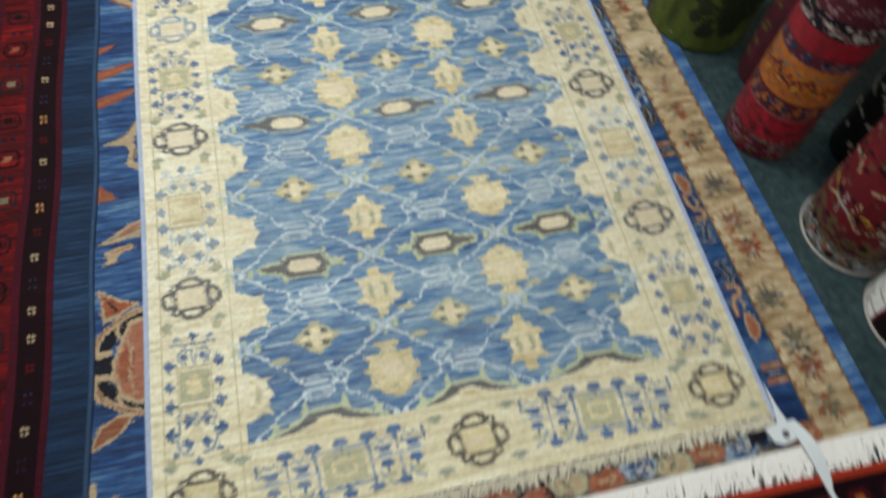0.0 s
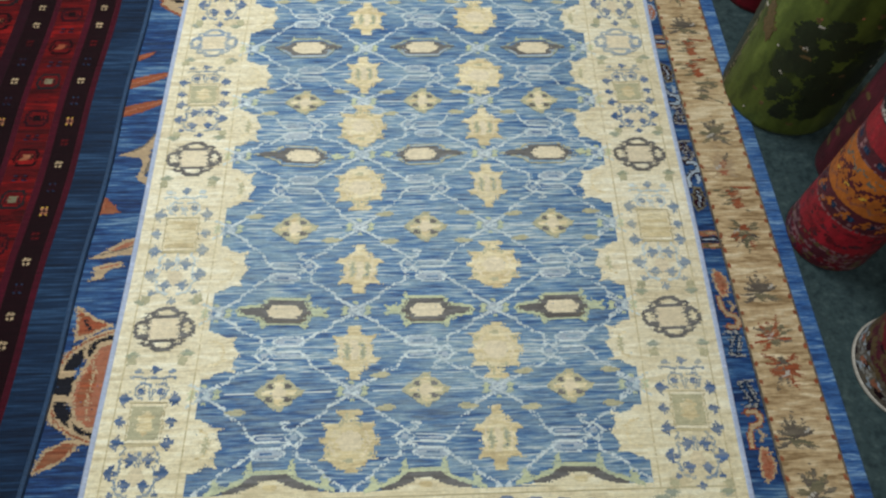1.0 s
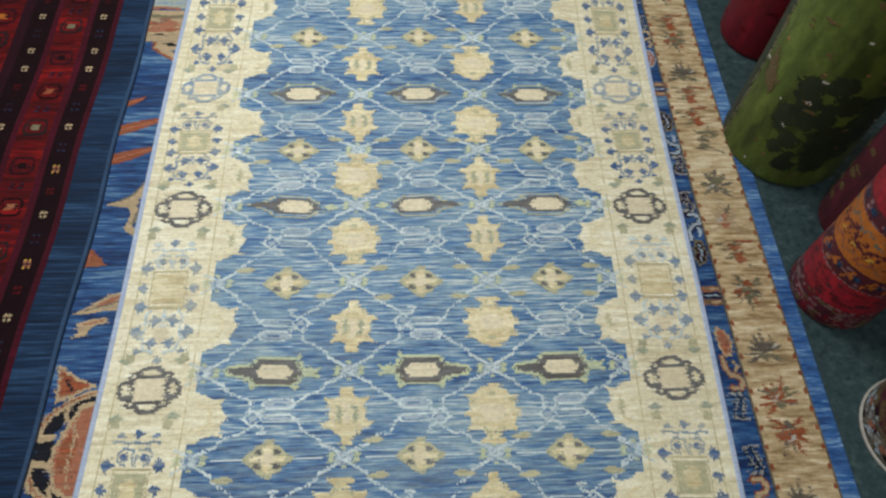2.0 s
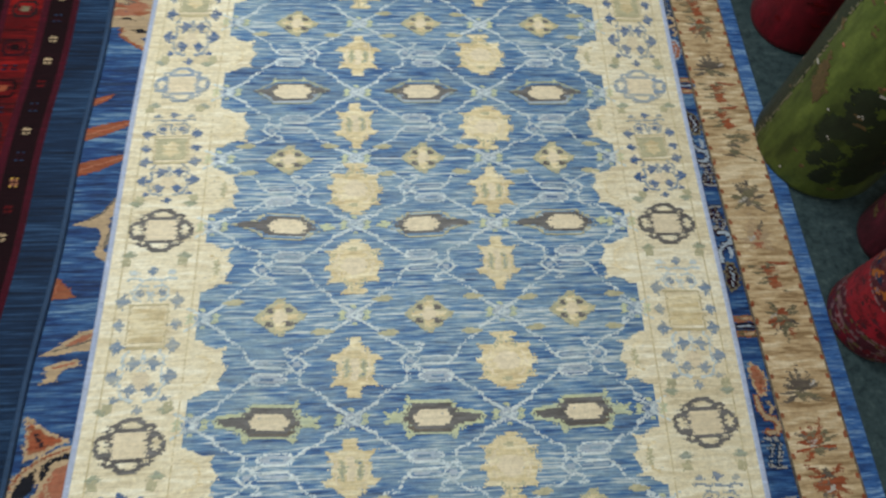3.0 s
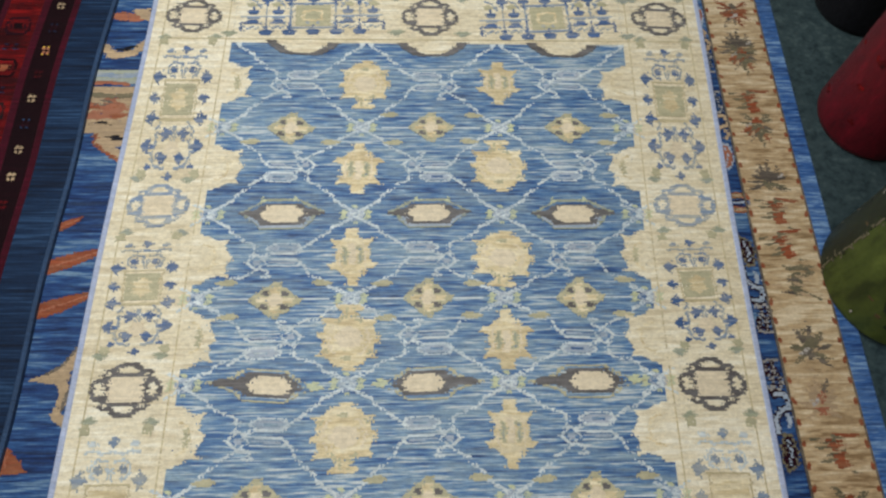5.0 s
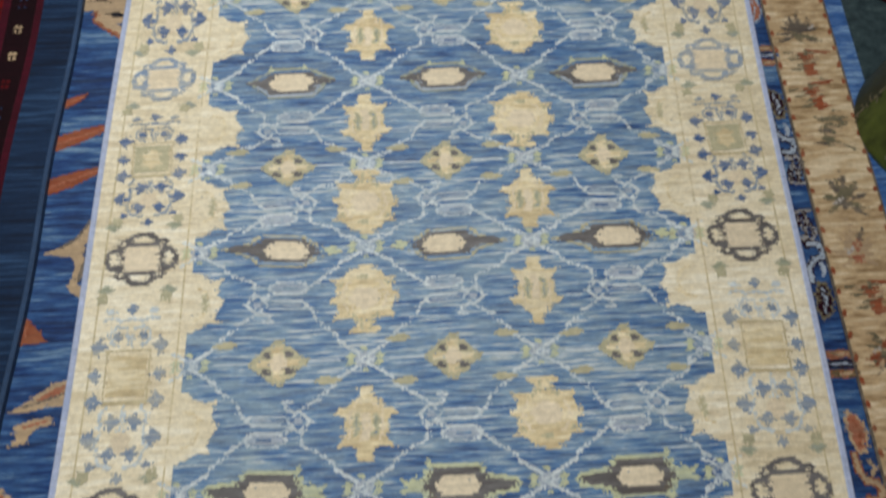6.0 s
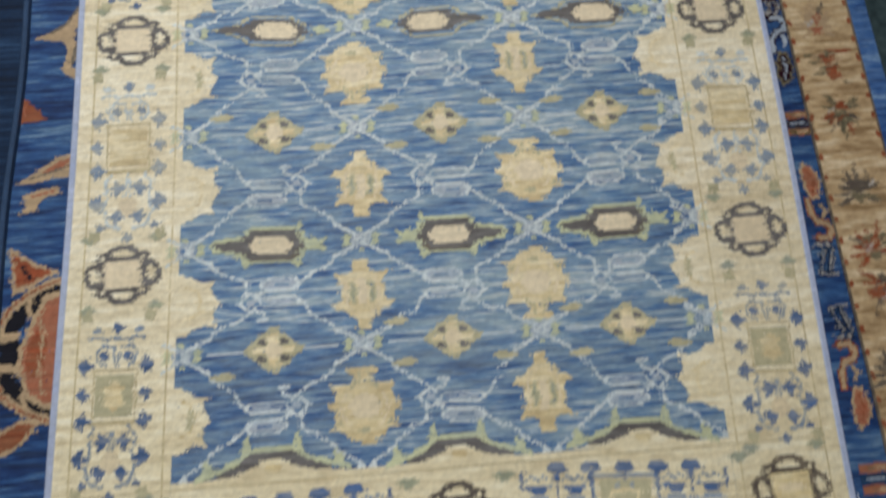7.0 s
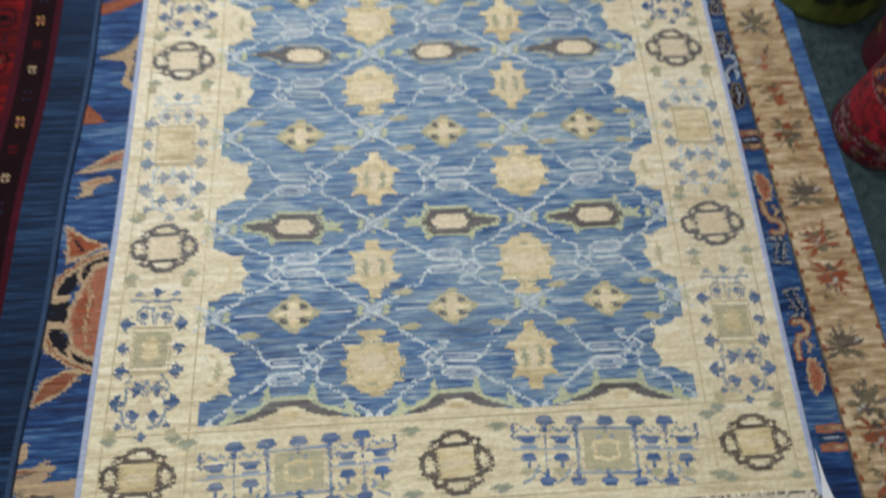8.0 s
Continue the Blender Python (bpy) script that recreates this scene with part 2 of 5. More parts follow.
class Canvas:
    """A knotted figure, drawn knot by knot: each colour area becomes raised pile."""

    def __init__(self, w, h, k=0.003):
        self.k, self.nx, self.ny = k, int(round(w / k)), int(round(h / k))
        u = (np.arange(self.nx) + 0.5) * k - self.nx * k / 2
        v = (np.arange(self.ny) + 0.5) * k - self.ny * k / 2
        self.u, self.v = np.meshgrid(u, v)
        self.g = np.zeros((self.ny, self.nx), int)
        self.mats, self.fold = [], ""

    def uv(self):
        return (abs(self.u) if "u" in self.fold else self.u), (abs(self.v) if "v" in self.fold else self.v)

    def ink(self, mat, where):
        if mat is None:
            self.g[where] = 0
            return self
        if mat not in self.mats:
            self.mats.append(mat)
        self.g[where] = self.mats.index(mat) + 1
        return self

    def poly(self, mat, *pts):
        u, v = self.uv()
        inside = np.zeros(u.shape, bool)
        for (ax, ay), (bx, by) in zip(pts, pts[1:] + pts[:1]):
            if ay != by:
                inside ^= ((ay > v) != (by > v)) & (u < (bx - ax) * (v - ay) / (by - ay) + ax)
        return self.ink(mat, inside)

    def stroke(self, mat, wide, *pts):
        u, v = self.uv()
        near = np.full(u.shape, 9.0)
        for (ax, ay), (bx, by) in zip(pts, pts[1:]):
            dx, dy = bx - ax, by - ay
            s = np.clip(((u - ax) * dx + (v - ay) * dy) / (dx * dx + dy * dy + 1e-12), 0, 1)
            near = np.minimum(near, np.hypot(u - ax - s * dx, v - ay - s * dy))
        return self.ink(mat, near < wide / 2)

    def oval(self, mat, cu, cv, a, b):
        u, v = self.uv()
        return self.ink(mat, ((u - cu) / a) ** 2 + ((v - cv) / b) ** 2 < 1)

    def rect(self, mat, u0, u1, v0, v1):
        u, v = self.uv()
        return self.ink(mat, (u > u0) & (u < u1) & (v > v0) & (v < v1))

    def fray(self, share, rng):
        """Worn knots: weft rows slip sideways, edges break up and some knots are rubbed away."""
        slip = np.where(rng.random(self.ny) < 0.2 + share * 2, rng.integers(-1, 2, self.ny), 0)
        cols = (np.arange(self.nx)[None, :] + slip[:, None]) % self.nx
        g = np.take_along_axis(self.g, cols, 1)
        for way in (-1, 1, -2, 2):
            g = np.where(rng.random(g.shape) < share * 0.8, np.roll(g, way, 1), g)
        g[rng.random(g.shape) < share * 0.04] = 0
        g[:, [0, -1]] = 0
        self.g = g
        return self

    def build(self, name, height=0.002, wrap=None):
        """One welded sheet of pile with a rim down to the ground weave; knots sit a little uneven."""
        k, g = self.k, np.pad(self.g, 1)
        on = self.g > 0
        corner = np.zeros((self.ny + 1, self.nx + 1), bool)
        for dj in (0, 1):
            for di in (0, 1):
                corner[dj : dj + self.ny, di : di + self.nx] |= on
        ids = np.full(corner.shape, -1)
        ids[corner] = np.arange(corner.sum())
        jj, ii = np.nonzero(corner)
        wob = np.random.default_rng(len(name) + int(corner.sum()))
        u = ii * k - self.nx * k / 2 + wob.normal(0, k * 0.13, len(ii))
        v = jj * k - self.ny * k / 2 + wob.normal(0, k * 0.13, len(ii))
        h = height + wob.normal(0, height * 0.06, len(ii))
        count = len(ii)
        verts = np.concatenate([np.stack([u, v, h], 1), np.stack([u, v, 0 * u], 1)])
        j, i = np.nonzero(on)
        faces = [np.stack([ids[j, i], ids[j, i + 1], ids[j + 1, i + 1], ids[j + 1, i]], 1)]
        slots = [self.g[j, i] - 1]
        for dj, di, a, b in ((-1, 0, (0, 0), (0, 1)), (0, 1, (0, 1), (1, 1)), (1, 0, (1, 1), (1, 0)), (0, -1, (1, 0), (0, 0))):
            free = g[j + 1 + dj, i + 1 + di] == 0
            p, q = ids[j[free] + a[0], i[free] + a[1]], ids[j[free] + b[0], i[free] + b[1]]
            faces.append(np.stack([q, p, p + count, q + count], 1))
            slots.append(self.g[j, i][free] - 1)
        points = verts.tolist()
        if wrap:
            points = [wrap(*p) for p in points]
        return mesh(name, points, np.concatenate(faces).tolist(), self.mats, np.concatenate(slots).tolist())


def tassels(name, x0, x1, y, length, count, mat, rng, z=0.004, wide=0.0022, dirn=-1, warp=None, stray=0.35):
    """A fringe: many thin twisted warp ends lying on the floor."""
    verts, faces = [], []
    for i in range(count):
        x = x0 + (x1 - x0) * (i + rng.random()) / count
        px, py, a = x, y, rng.normal(0, stray)
        ln = length * (0.75 + 0.4 * rng.random())
        base = len(verts)
        for s in range(5):
            f = s / 4
            w = wide * (1 - 0.6 * f)
            hz = z * (1 - 0.75 * f) + 0.0015 + rng.random() * 0.002
            qx, qy = warp(px, py) if warp else (px, py)
            verts += [(qx - w, qy, hz), (qx, qy, hz + w * 1.3), (qx + w, qy, hz)]
            a += rng.normal(0, stray * 0.6)
            px, py = px + math.sin(a) * ln / 4, py + dirn * math.cos(a) * ln / 4
        for s in range(4):
            b = base + s * 3
            faces += [(b, b + 1, b + 4, b + 3), (b + 1, b + 2, b + 5, b + 4), (b + 2, b, b + 3, b + 5)]
    return mesh(name, verts, faces, [mat])


# ---- setting ----
def box_mesh(name, x0, x1, y0, y1, z0, z1, mat):
    v = [(x, y, z) for z in (z0, z1) for y in (y0, y1) for x in (x0, x1)]
    f = [(0, 2, 3, 1), (4, 5, 7, 6), (0, 1, 5, 4), (2, 6, 7, 3), (0, 4, 6, 2), (1, 3, 7, 5)]
    return mesh(name, v, f, [mat])


tagged(new("floor", box_mesh("floor", -3.2, 2.2, -3.2, 3.6, -0.1, 0.0, FLOORGREEN)), "dark green carpeted shop floor under the rugs", "floor", kind="structure")
tagged(new("ceiling", box_mesh("ceiling", -3.2, 2.2, -3.2, 3.6, 2.7, 2.8, PLASTER)), "plain off-white ceiling", "ceiling", kind="structure")
for wall, dims in (("wall_west", (-3.3, -3.2, -3.2, 3.6)), ("wall_east", (2.2, 2.3, -3.2, 3.6)), ("wall_south", (-3.3, 2.3, -3.3, -3.2)), ("wall_north", (-3.3, 2.3, 3.6, 3.7))):
    tagged(new(wall, box_mesh(wall, *dims, -0.1, 2.8, PLASTER)), "plain off-white shop wall", "wall", kind="structure")

# ---- the blue and cream rug ----
Z_UNDER, Z_TOP = 0.009, 0.022
NEAR, FAR = -0.583, 1.568
FIELD_NEAR, FIELD_FAR = -0.383, 1.374
ROWS = [-0.383, -0.277, -0.164, -0.067, 0.035, 0.15, 0.267, 0.39, 0.494, 0.588, 0.68, 0.776, 0.883, 1.006, 1.118, 1.248, 1.374]
COL = 0.165
rng = np.random.default_rng(7)


def lay(u, y):
    """From across the rug and along the floor to the floor: the rug drifts and widens a little to its far end."""
    return u * (1 + 0.0052 * y) + 0.0053 + 0.022 * y + 0.0025 * math.sin(5.1 * y + 0.6), y - 0.008 * u * (y < 0.2) * (0.2 - y)


def centre(u, y):
    return lay(u + 0.008 * (abs(u) < 0.45), y)


rug = tagged(new("area_rug"), "blue and cream wool lattice rug with fringe on a larger rug", "rug")
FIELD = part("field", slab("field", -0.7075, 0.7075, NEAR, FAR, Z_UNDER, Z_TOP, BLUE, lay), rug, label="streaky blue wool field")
Zb = Z_TOP + 0.0006
BANDS = []
for name, dims in (("side_border", (-0.7, -0.497, NEAR + 0.004, FAR - 0.004)), ("side_border", (0.497, 0.7, NEAR + 0.004, FAR - 0.004)), ("end_border", (-0.497, 0.497, NEAR + 0.004, FIELD_NEAR)), ("end_border", (-0.497, 0.497, FIELD_FAR, FAR - 0.004))):
    BANDS.append(part(name, slab(name, *dims, Z_TOP - 0.006, Zb, CREAM, lay, edge=0.001), rug, label="cream wool border band"))
for u in (-0.7055, 0.7055):
    part("selvage", slab("selvage", u - 0.006, u + 0.006, NEAR, FAR, Z_UNDER, Z_TOP + 0.0016, SELVAGE, lay, edge=0.002), rug, label="lilac-blue overcast selvage")
for u in (-0.672, -0.512, 0.512, 0.672):
    part("guard_line", slab("guard_line", u - 0.0016, u + 0.0016, NEAR + 0.045, FAR - 0.045, Z_TOP - 0.004, Zb + 0.0005, GUARD, lay, edge=0.0004), rug)
for v in (NEAR + 0.035, FAR - 0.035, FIELD_NEAR - 0.012, FIELD_FAR + 0.012):
    part("guard_line", slab("guard_line", -0.66, 0.66, v - 0.0016, v + 0.0016, Z_TOP - 0.004, Zb + 0.0009, GUARD, lay, edge=0.0004), rug)
part("end_stripe", slab("end_stripe", -0.69, 0.695, NEAR + 0.005, NEAR + 0.011, Z_TOP - 0.004, Zb + 0.001, SLATE, lay, edge=0.0004), rug, label="dark end stripe")


# figures of the field
def scallop(tall):
    c = Canvas(0.162, 0.135)
    c.poly(CREAM, (-0.014, 0.062), (0.016, 0.06), (0.022, 0.05), (0.05 * tall, 0.044), (0.07 * tall, 0.05), (0.062 * tall, 0.032), (0.064 * tall, 0.014), (0.078 * tall, 0.002), (0.062 * tall, -0.012), (0.06 * tall, -0.026), (0.066 * tall, -0.04), (0.044 * tall, -0.04), (0.026, -0.05), (0.012, -0.056), (-0.014, -0.062))
    c.stroke(TAN, 0.005, (0.01, 0.03), (0.034 * tall, 0.022), (0.04 * tall, -0.006), (0.03 * tall, -0.026), (0.01, -0.034))
    if tall < 0.9:
        c.oval(OLIVE, 0.026, 0.0, 0.006, 0.02)
    return c.fray(0.09, rng).build("scallop")


def palmette_wide():
    c = Canvas(0.12, 0.135)
    c.fold = "u"
    c.poly(TAN, (0, 0.066), (0.02, 0.066), (0.026, 0.056), (0.014, 0.05), (0.016, 0.04), (0.03, 0.036), (0.05, 0.04), (0.043, 0.028), (0.045, 0.012), (0.059, 0.004), (0.046, -0.008), (0.044, -0.02), (0.054, -0.034), (0.036, -0.036), (0.028, -0.046), (0.014, -0.05), (0.01, -0.06), (0, -0.06))
    c.oval(IVORY, 0, 0.002, 0.024, 0.02)
    c.oval(OLIVE, 0, -0.036, 0.008, 0.006)
    c.stroke(IVORY, 0.004, (0.028, 0.024), (0.036, 0.004), (0.034, -0.012), (0.024, -0.028))
    c.stroke(OLIVE, 0.0035, (0.006, 0.058), (0.008, 0.044), (0.02, 0.03))
    c.oval(OLIVE, 0.04, -0.024, 0.005, 0.004)
    return c.fray(0.09, rng).build("palmette_wide")


def palmette_slim():
    c = Canvas(0.096, 0.135)
    c.fold = "u"
    c.poly(TAN, (0, 0.062), (0.012, 0.062), (0.013, 0.042), (0.024, 0.036), (0.038, 0.04), (0.031, 0.024), (0.029, -0.01), (0.045, -0.014), (0.038, -0.024), (0.024, -0.028), (0.018, -0.04), (0.009, -0.046), (0.008, -0.058), (0, -0.064))
    c.oval(OLIVE, 0.013, 0.004, 0.0055, 0.022)
    c.stroke(SPRUCE_LIGHT, 0.003, (0.014, 0.018), (0.014, -0.01))
    c.rect(IVORY, 0, 0.006, -0.018, 0.03)
    c.stroke(IVORY, 0.003, (0.023, 0.026), (0.024, -0.016), (0.012, -0.034))
    return c.fray(0.09, rng).build("palmette_slim")


def eye_outlined():
    c = Canvas(0.21, 0.108)
    c.poly(MOSS, (-0.097, 0.008), (-0.088, 0.013), (-0.054, 0.015), (-0.038, 0.032), (0.036, 0.032), (0.046, 0.044), (0.046, 0.024), (0.058, 0.008), (0.066, 0.02), (0.072, 0.006), (0.09, 0.014), (0.08, 0), (0.092, -0.014), (0.072, -0.009), (0.058, -0.008), (0.046, -0.024), (0.042, -0.042), (0.034, -0.031), (-0.034, -0.031), (-0.044, -0.044), (-0.048, -0.026), (-0.06, -0.016), (-0.097, -0.01))
    c.poly(SLATE, (-0.091, 0.005), (-0.05, 0.01), (-0.035, 0.027), (0.034, 0.027), (0.053, 0), (0.034, -0.026), (-0.034, -0.026), (-0.054, -0.011), (-0.091, -0.006))
    c.stroke(UMBER, 0.004, (-0.03, -0.022), (0.032, -0.022), (0.046, 0))
    c.poly(IVORY, (-0.04, 0), (-0.024, 0.016), (0.02, 0.016), (0.036, 0), (0.02, -0.016), (-0.024, -0.016))
    return c.fray(0.09, rng).build("eye_figure")


def eye_dark():
    c = Canvas(0.21, 0.09)
    c.poly(OLIVE, (-0.1, 0.002), (-0.06, 0.012), (-0.034, 0.03), (0.034, 0.03), (0.062, 0.012), (0.1, 0.0), (0.062, -0.012), (0.034, -0.03), (-0.034, -0.03), (-0.06, -0.012))
    c.poly(BLUE, (-0.09, 0.0), (-0.056, 0.01), (-0.034, 0.026), (0.034, 0.026), (0.056, 0.01), (0.09, 0.0), (0.056, -0.01), (0.034, -0.026), (-0.034, -0.026), (-0.056, -0.01))
    c.poly(SLATE, (-0.066, 0), (-0.034, 0.024), (0.03, 0.024), (0.05, 0.009), (0.086, 0.007), (0.086, -0.005), (0.05, -0.008), (0.03, -0.022), (-0.034, -0.022))
    c.poly(IVORY, (-0.046, 0), (-0.03, 0.017), (0.016, 0.017), (0.032, 0), (0.016, -0.016), (-0.03, -0.016))
    c.oval(MOSS, -0.084, 0.004, 0.012, 0.008)
    return c.fray(0.09, rng).build("eye_figure")


def eye_lens():
    c = Canvas(0.18, 0.09)
    c.poly(SPRUCE_LIGHT, (-0.082, 0.006), (-0.05, 0.026), (-0.03, 0.036), (0.03, 0.036), (0.056, 0.022), (0.082, 0.006), (0.05, -0.02), (0.04, -0.034), (-0.04, -0.034), (-0.056, -0.02))
    c.poly(BLUE, (-0.07, 0.006), (-0.046, 0.022), (-0.028, 0.031), (0.028, 0.031), (0.05, 0.02), (0.07, 0.006), (0.05, -0.012), (-0.05, -0.012))
    c.poly(MAUVE, (-0.062, -0.004), (0.062, -0.004), (0.04, -0.03), (-0.042, -0.03))
    c.poly(SLATE, (-0.088, 0.003), (-0.05, 0.014), (-0.036, 0.025), (0.034, 0.025), (0.05, 0.012), (0.088, 0.005), (0.052, -0.006), (0.04, -0.024), (-0.042, -0.024), (-0.052, -0.008))
    c.poly(IVORY, (-0.045, 0.001), (-0.03, 0.021), (0.024, 0.021), (0.043, 0.001), (0.024, -0.018), (-0.032, -0.018))
    c.poly(MOSS, (-0.034, 0.03), (-0.026, 0.042), (-0.02, 0.03))
    c.poly(MOSS, (0.03, 0.03), (0.038, 0.042), (0.042, 0.028))
    return c.fray(0.09, rng).build("eye_figure")


def cross_flower():
    c = Canvas(0.114, 0.096)
    c.fold = "uv"
    c.poly(OLIVE, (0, 0.043), (0.006, 0.043), (0.012, 0.033), (0.022, 0.029), (0.032, 0.017), (0.05, 0.005), (0.05, 0), (0, 0))
    c.rect(TAN, -0.01, 0.008, -0.01, 0.03)
    c.rect(TAN, -0.01, 0.036, -0.01, 0.007)
    c.oval(SLATE, 0.019, 0.015, 0.008, 0.0072)
    c.oval(IVORY, 0, 0, 0.014, 0.015)
    return c.fray(0.09, rng).build("cross_flower")


def knot_figure():
    c = Canvas(0.174, 0.165)
    w = 0.005
    c.poly(MAUVE, (-0.02, -0.026), (-0.004, -0.036), (0.034, -0.036), (0.048, -0.026), (0.034, -0.016), (-0.006, -0.016))
    c.poly(BLUE, (0.0, -0.026), (0.008, -0.03), (0.026, -0.03), (0.032, -0.026), (0.024, -0.022), (0.006, -0.022))
    c.stroke(PALE, w, (-0.026, -0.026), (-0.006, -0.039), (0.036, -0.039), (0.052, -0.026), (0.036, -0.013), (-0.008, -0.013), (-0.026, -0.026))
    c.stroke(PALE, w, (0.044, -0.022), (0.058, -0.034), (0.084, -0.05))
    c.stroke(PALE, w, (-0.024, 0.0), (0.044, 0.002), (0.05, 0.012), (0.04, 0.018), (-0.02, 0.018))
    c.stroke(MAUVE, 0.005, (-0.016, 0.009), (0.036, 0.01))
    c.stroke(PALE, w, (0.046, 0.006), (0.062, 0.022), (0.066, 0.034), (0.084, 0.05))
    c.stroke(PALE, w, (-0.064, 0.01), (-0.044, 0.03), (-0.022, 0.01), (-0.044, -0.01), (-0.064, 0.01))
    c.oval(MAUVE, -0.043, 0.01, 0.008, 0.007)
    c.stroke(PALE, w, (-0.05, -0.006), (-0.052, -0.034), (-0.064, -0.042), (-0.084, -0.05))
    c.stroke(PALE, w, (-0.03, -0.004), (-0.016, -0.016))
    c.stroke(PALE, w, (-0.044, 0.03), (-0.058, 0.042), (-0.084, 0.052))
    c.stroke(PALE, 0.005, (-0.034, 0.026), (-0.02, 0.034), (-0.014, 0.044), (-0.024, 0.048), (-0.034, 0.042))
    return c.fray(0.09, rng).build("knot_figure")


def lattice_strand():
    c = Canvas(COL, 0.111)
    c.stroke(PALE, 0.005, (-0.08, -0.053), (-0.046, -0.03), (-0.03, -0.022), (-0.024, -0.008), (0.0, 0.006))
    c.stroke(PALE, 0.0046, (-0.08, -0.053), (-0.066, -0.053))
    return c.fray(0.09, rng).build("lattice_strand")


def node_figure():
    c = Canvas(0.081, 0.06)
    c.fold = "uv"
    c.stroke(MAUVE, 0.0045, (0.0, 0.014), (0.018, 0.0))
    c.stroke(PALE, 0.005, (0.0, 0.004), (0.012, 0.013), (0.036, 0.026))
    c.oval(MOSS, 0.027, 0.006, 0.008, 0.005)
    c.oval(MOSS, 0, 0.02, 0.005, 0.004)
    return c.fray(0.09, rng).build("node_figure")


def leaf_dash():
    c = Canvas(0.06, 0.024)
    c.poly(OLIVE, (-0.026, 0.002), (-0.01, 0.008), (0.018, 0.007), (0.027, 0.0), (0.012, -0.006), (-0.014, -0.006))
    return c.fray(0.09, rng).build("leaf_dash")


def end_arch():
    c = Canvas(0.27, 0.09)
    lift = -0.04
    c.fold = "u"
    c.stroke(MOSS, 0.009, (0, lift + 0.048), (0.04, lift + 0.046), (0.056, lift + 0.032), (0.088, lift + 0.019), (0.132, lift + 0.006))
    c.poly(MOSS, (0.034, lift + 0.046), (0.042, lift + 0.078), (0.05, lift + 0.058), (0.054, lift + 0.034))
    c.poly(MOSS, (0.1, lift + 0.016), (0.11, lift + 0.042), (0.118, lift + 0.028), (0.124, lift + 0.006))
    c.poly(SLATE, (0, lift + 0.044), (0.036, lift + 0.042), (0.056, lift + 0.027), (0.094, lift + 0.013), (0.1, lift + 0.004), (0.06, lift + 0.004), (0, lift + 0.016))
    c.poly(CREAM, (0, lift + 0.03), (0.018, lift + 0.03), (0.03, lift + 0.02), (0.05, lift + 0.014), (0.066, lift + 0.008), (0.12, lift + 0.004), (0.12, lift), (0, lift))
    c.oval(TAN, 0, lift + 0.016, 0.014, 0.007)
    return c.fray(0.09, rng).build("end_arch")


def far_arch():
    c = Canvas(0.2, 0.06)
    lift = -0.03
    c.fold = "u"
    c.poly(SLATE, (0, lift + 0.042), (0.05, lift + 0.04), (0.08, lift + 0.016), (0.092, lift), (0, lift))
    c.poly(CREAM, (0, lift + 0.036), (0.03, lift + 0.034), (0.046, lift + 0.02), (0.062, lift + 0.008), (0.064, lift), (0, lift))
    return c.fray(0.09, rng).build("end_arch")


WIDE, SLIM, WIDE_HALF, SLIM_HALF = palmette_wide(), palmette_slim(), scallop(1.0), scallop(0.82)
EYES = {4: eye_outlined(), 8: eye_dark(), 12: eye_lens()}
FLOWER, KNOT, STRAND, NODE, DASH = cross_flower(), knot_figure(), lattice_strand(), node_figure(), leaf_dash()

for r in range(1, 16, 2):
    y, low, high = ROWS[r], ROWS[r - 1], ROWS[r + 1]
    to_flower = 1 if r % 4 == 1 else -1
    for n, col in enumerate((-3, -1, 1, 3)):
        wide = ((r + 1) // 4 + n) % 2 == 1
        u = max(-0.497, min(0.497, col * COL))
        x, py = centre(u, y)
        flip = to_flower if wide else -to_flower
        edge = abs(col) == 3
        data = (WIDE_HALF if wide else SLIM_HALF) if edge else (WIDE if wide else SLIM)
        part("scallop" if edge else "palmette", data, BANDS[0 if col < 0 else 1] if edge else FIELD, (x, py, Z_TOP - 0.0008 + 0.0001 * n), ((-1 if col == 3 else 1) * (1.0 if edge else rng.normal(1.18 if wide else 1.3, 0.03)), flip * (1.0 if edge else rng.normal(1.12 if wide else 1.1, 0.03)), 1))
    for n, col in enumerate((-2, 0, 2)):
        x, py = centre(col * COL, y)
        mirror = -1 if (n + (r + 1) // 2) % 2 else 1
        part("knot_figure", KNOT, FIELD, (x, py, Z_TOP - 0.0012), (mirror, to_flower * 0.95, 1))
        for side in (-1, 1):
            for end, far_y in ((-1, low), (1, high)):
                hx, hy = centre(col * COL + side * COL / 2, (y + far_y) / 2)
                tall = abs(far_y - y) / 0.111
                part("lattice_strand", STRAND, FIELD, (hx, hy, Z_TOP - 0.0014 + 0.00005 * (side + end * 2)), (-side, -end * tall, 1))

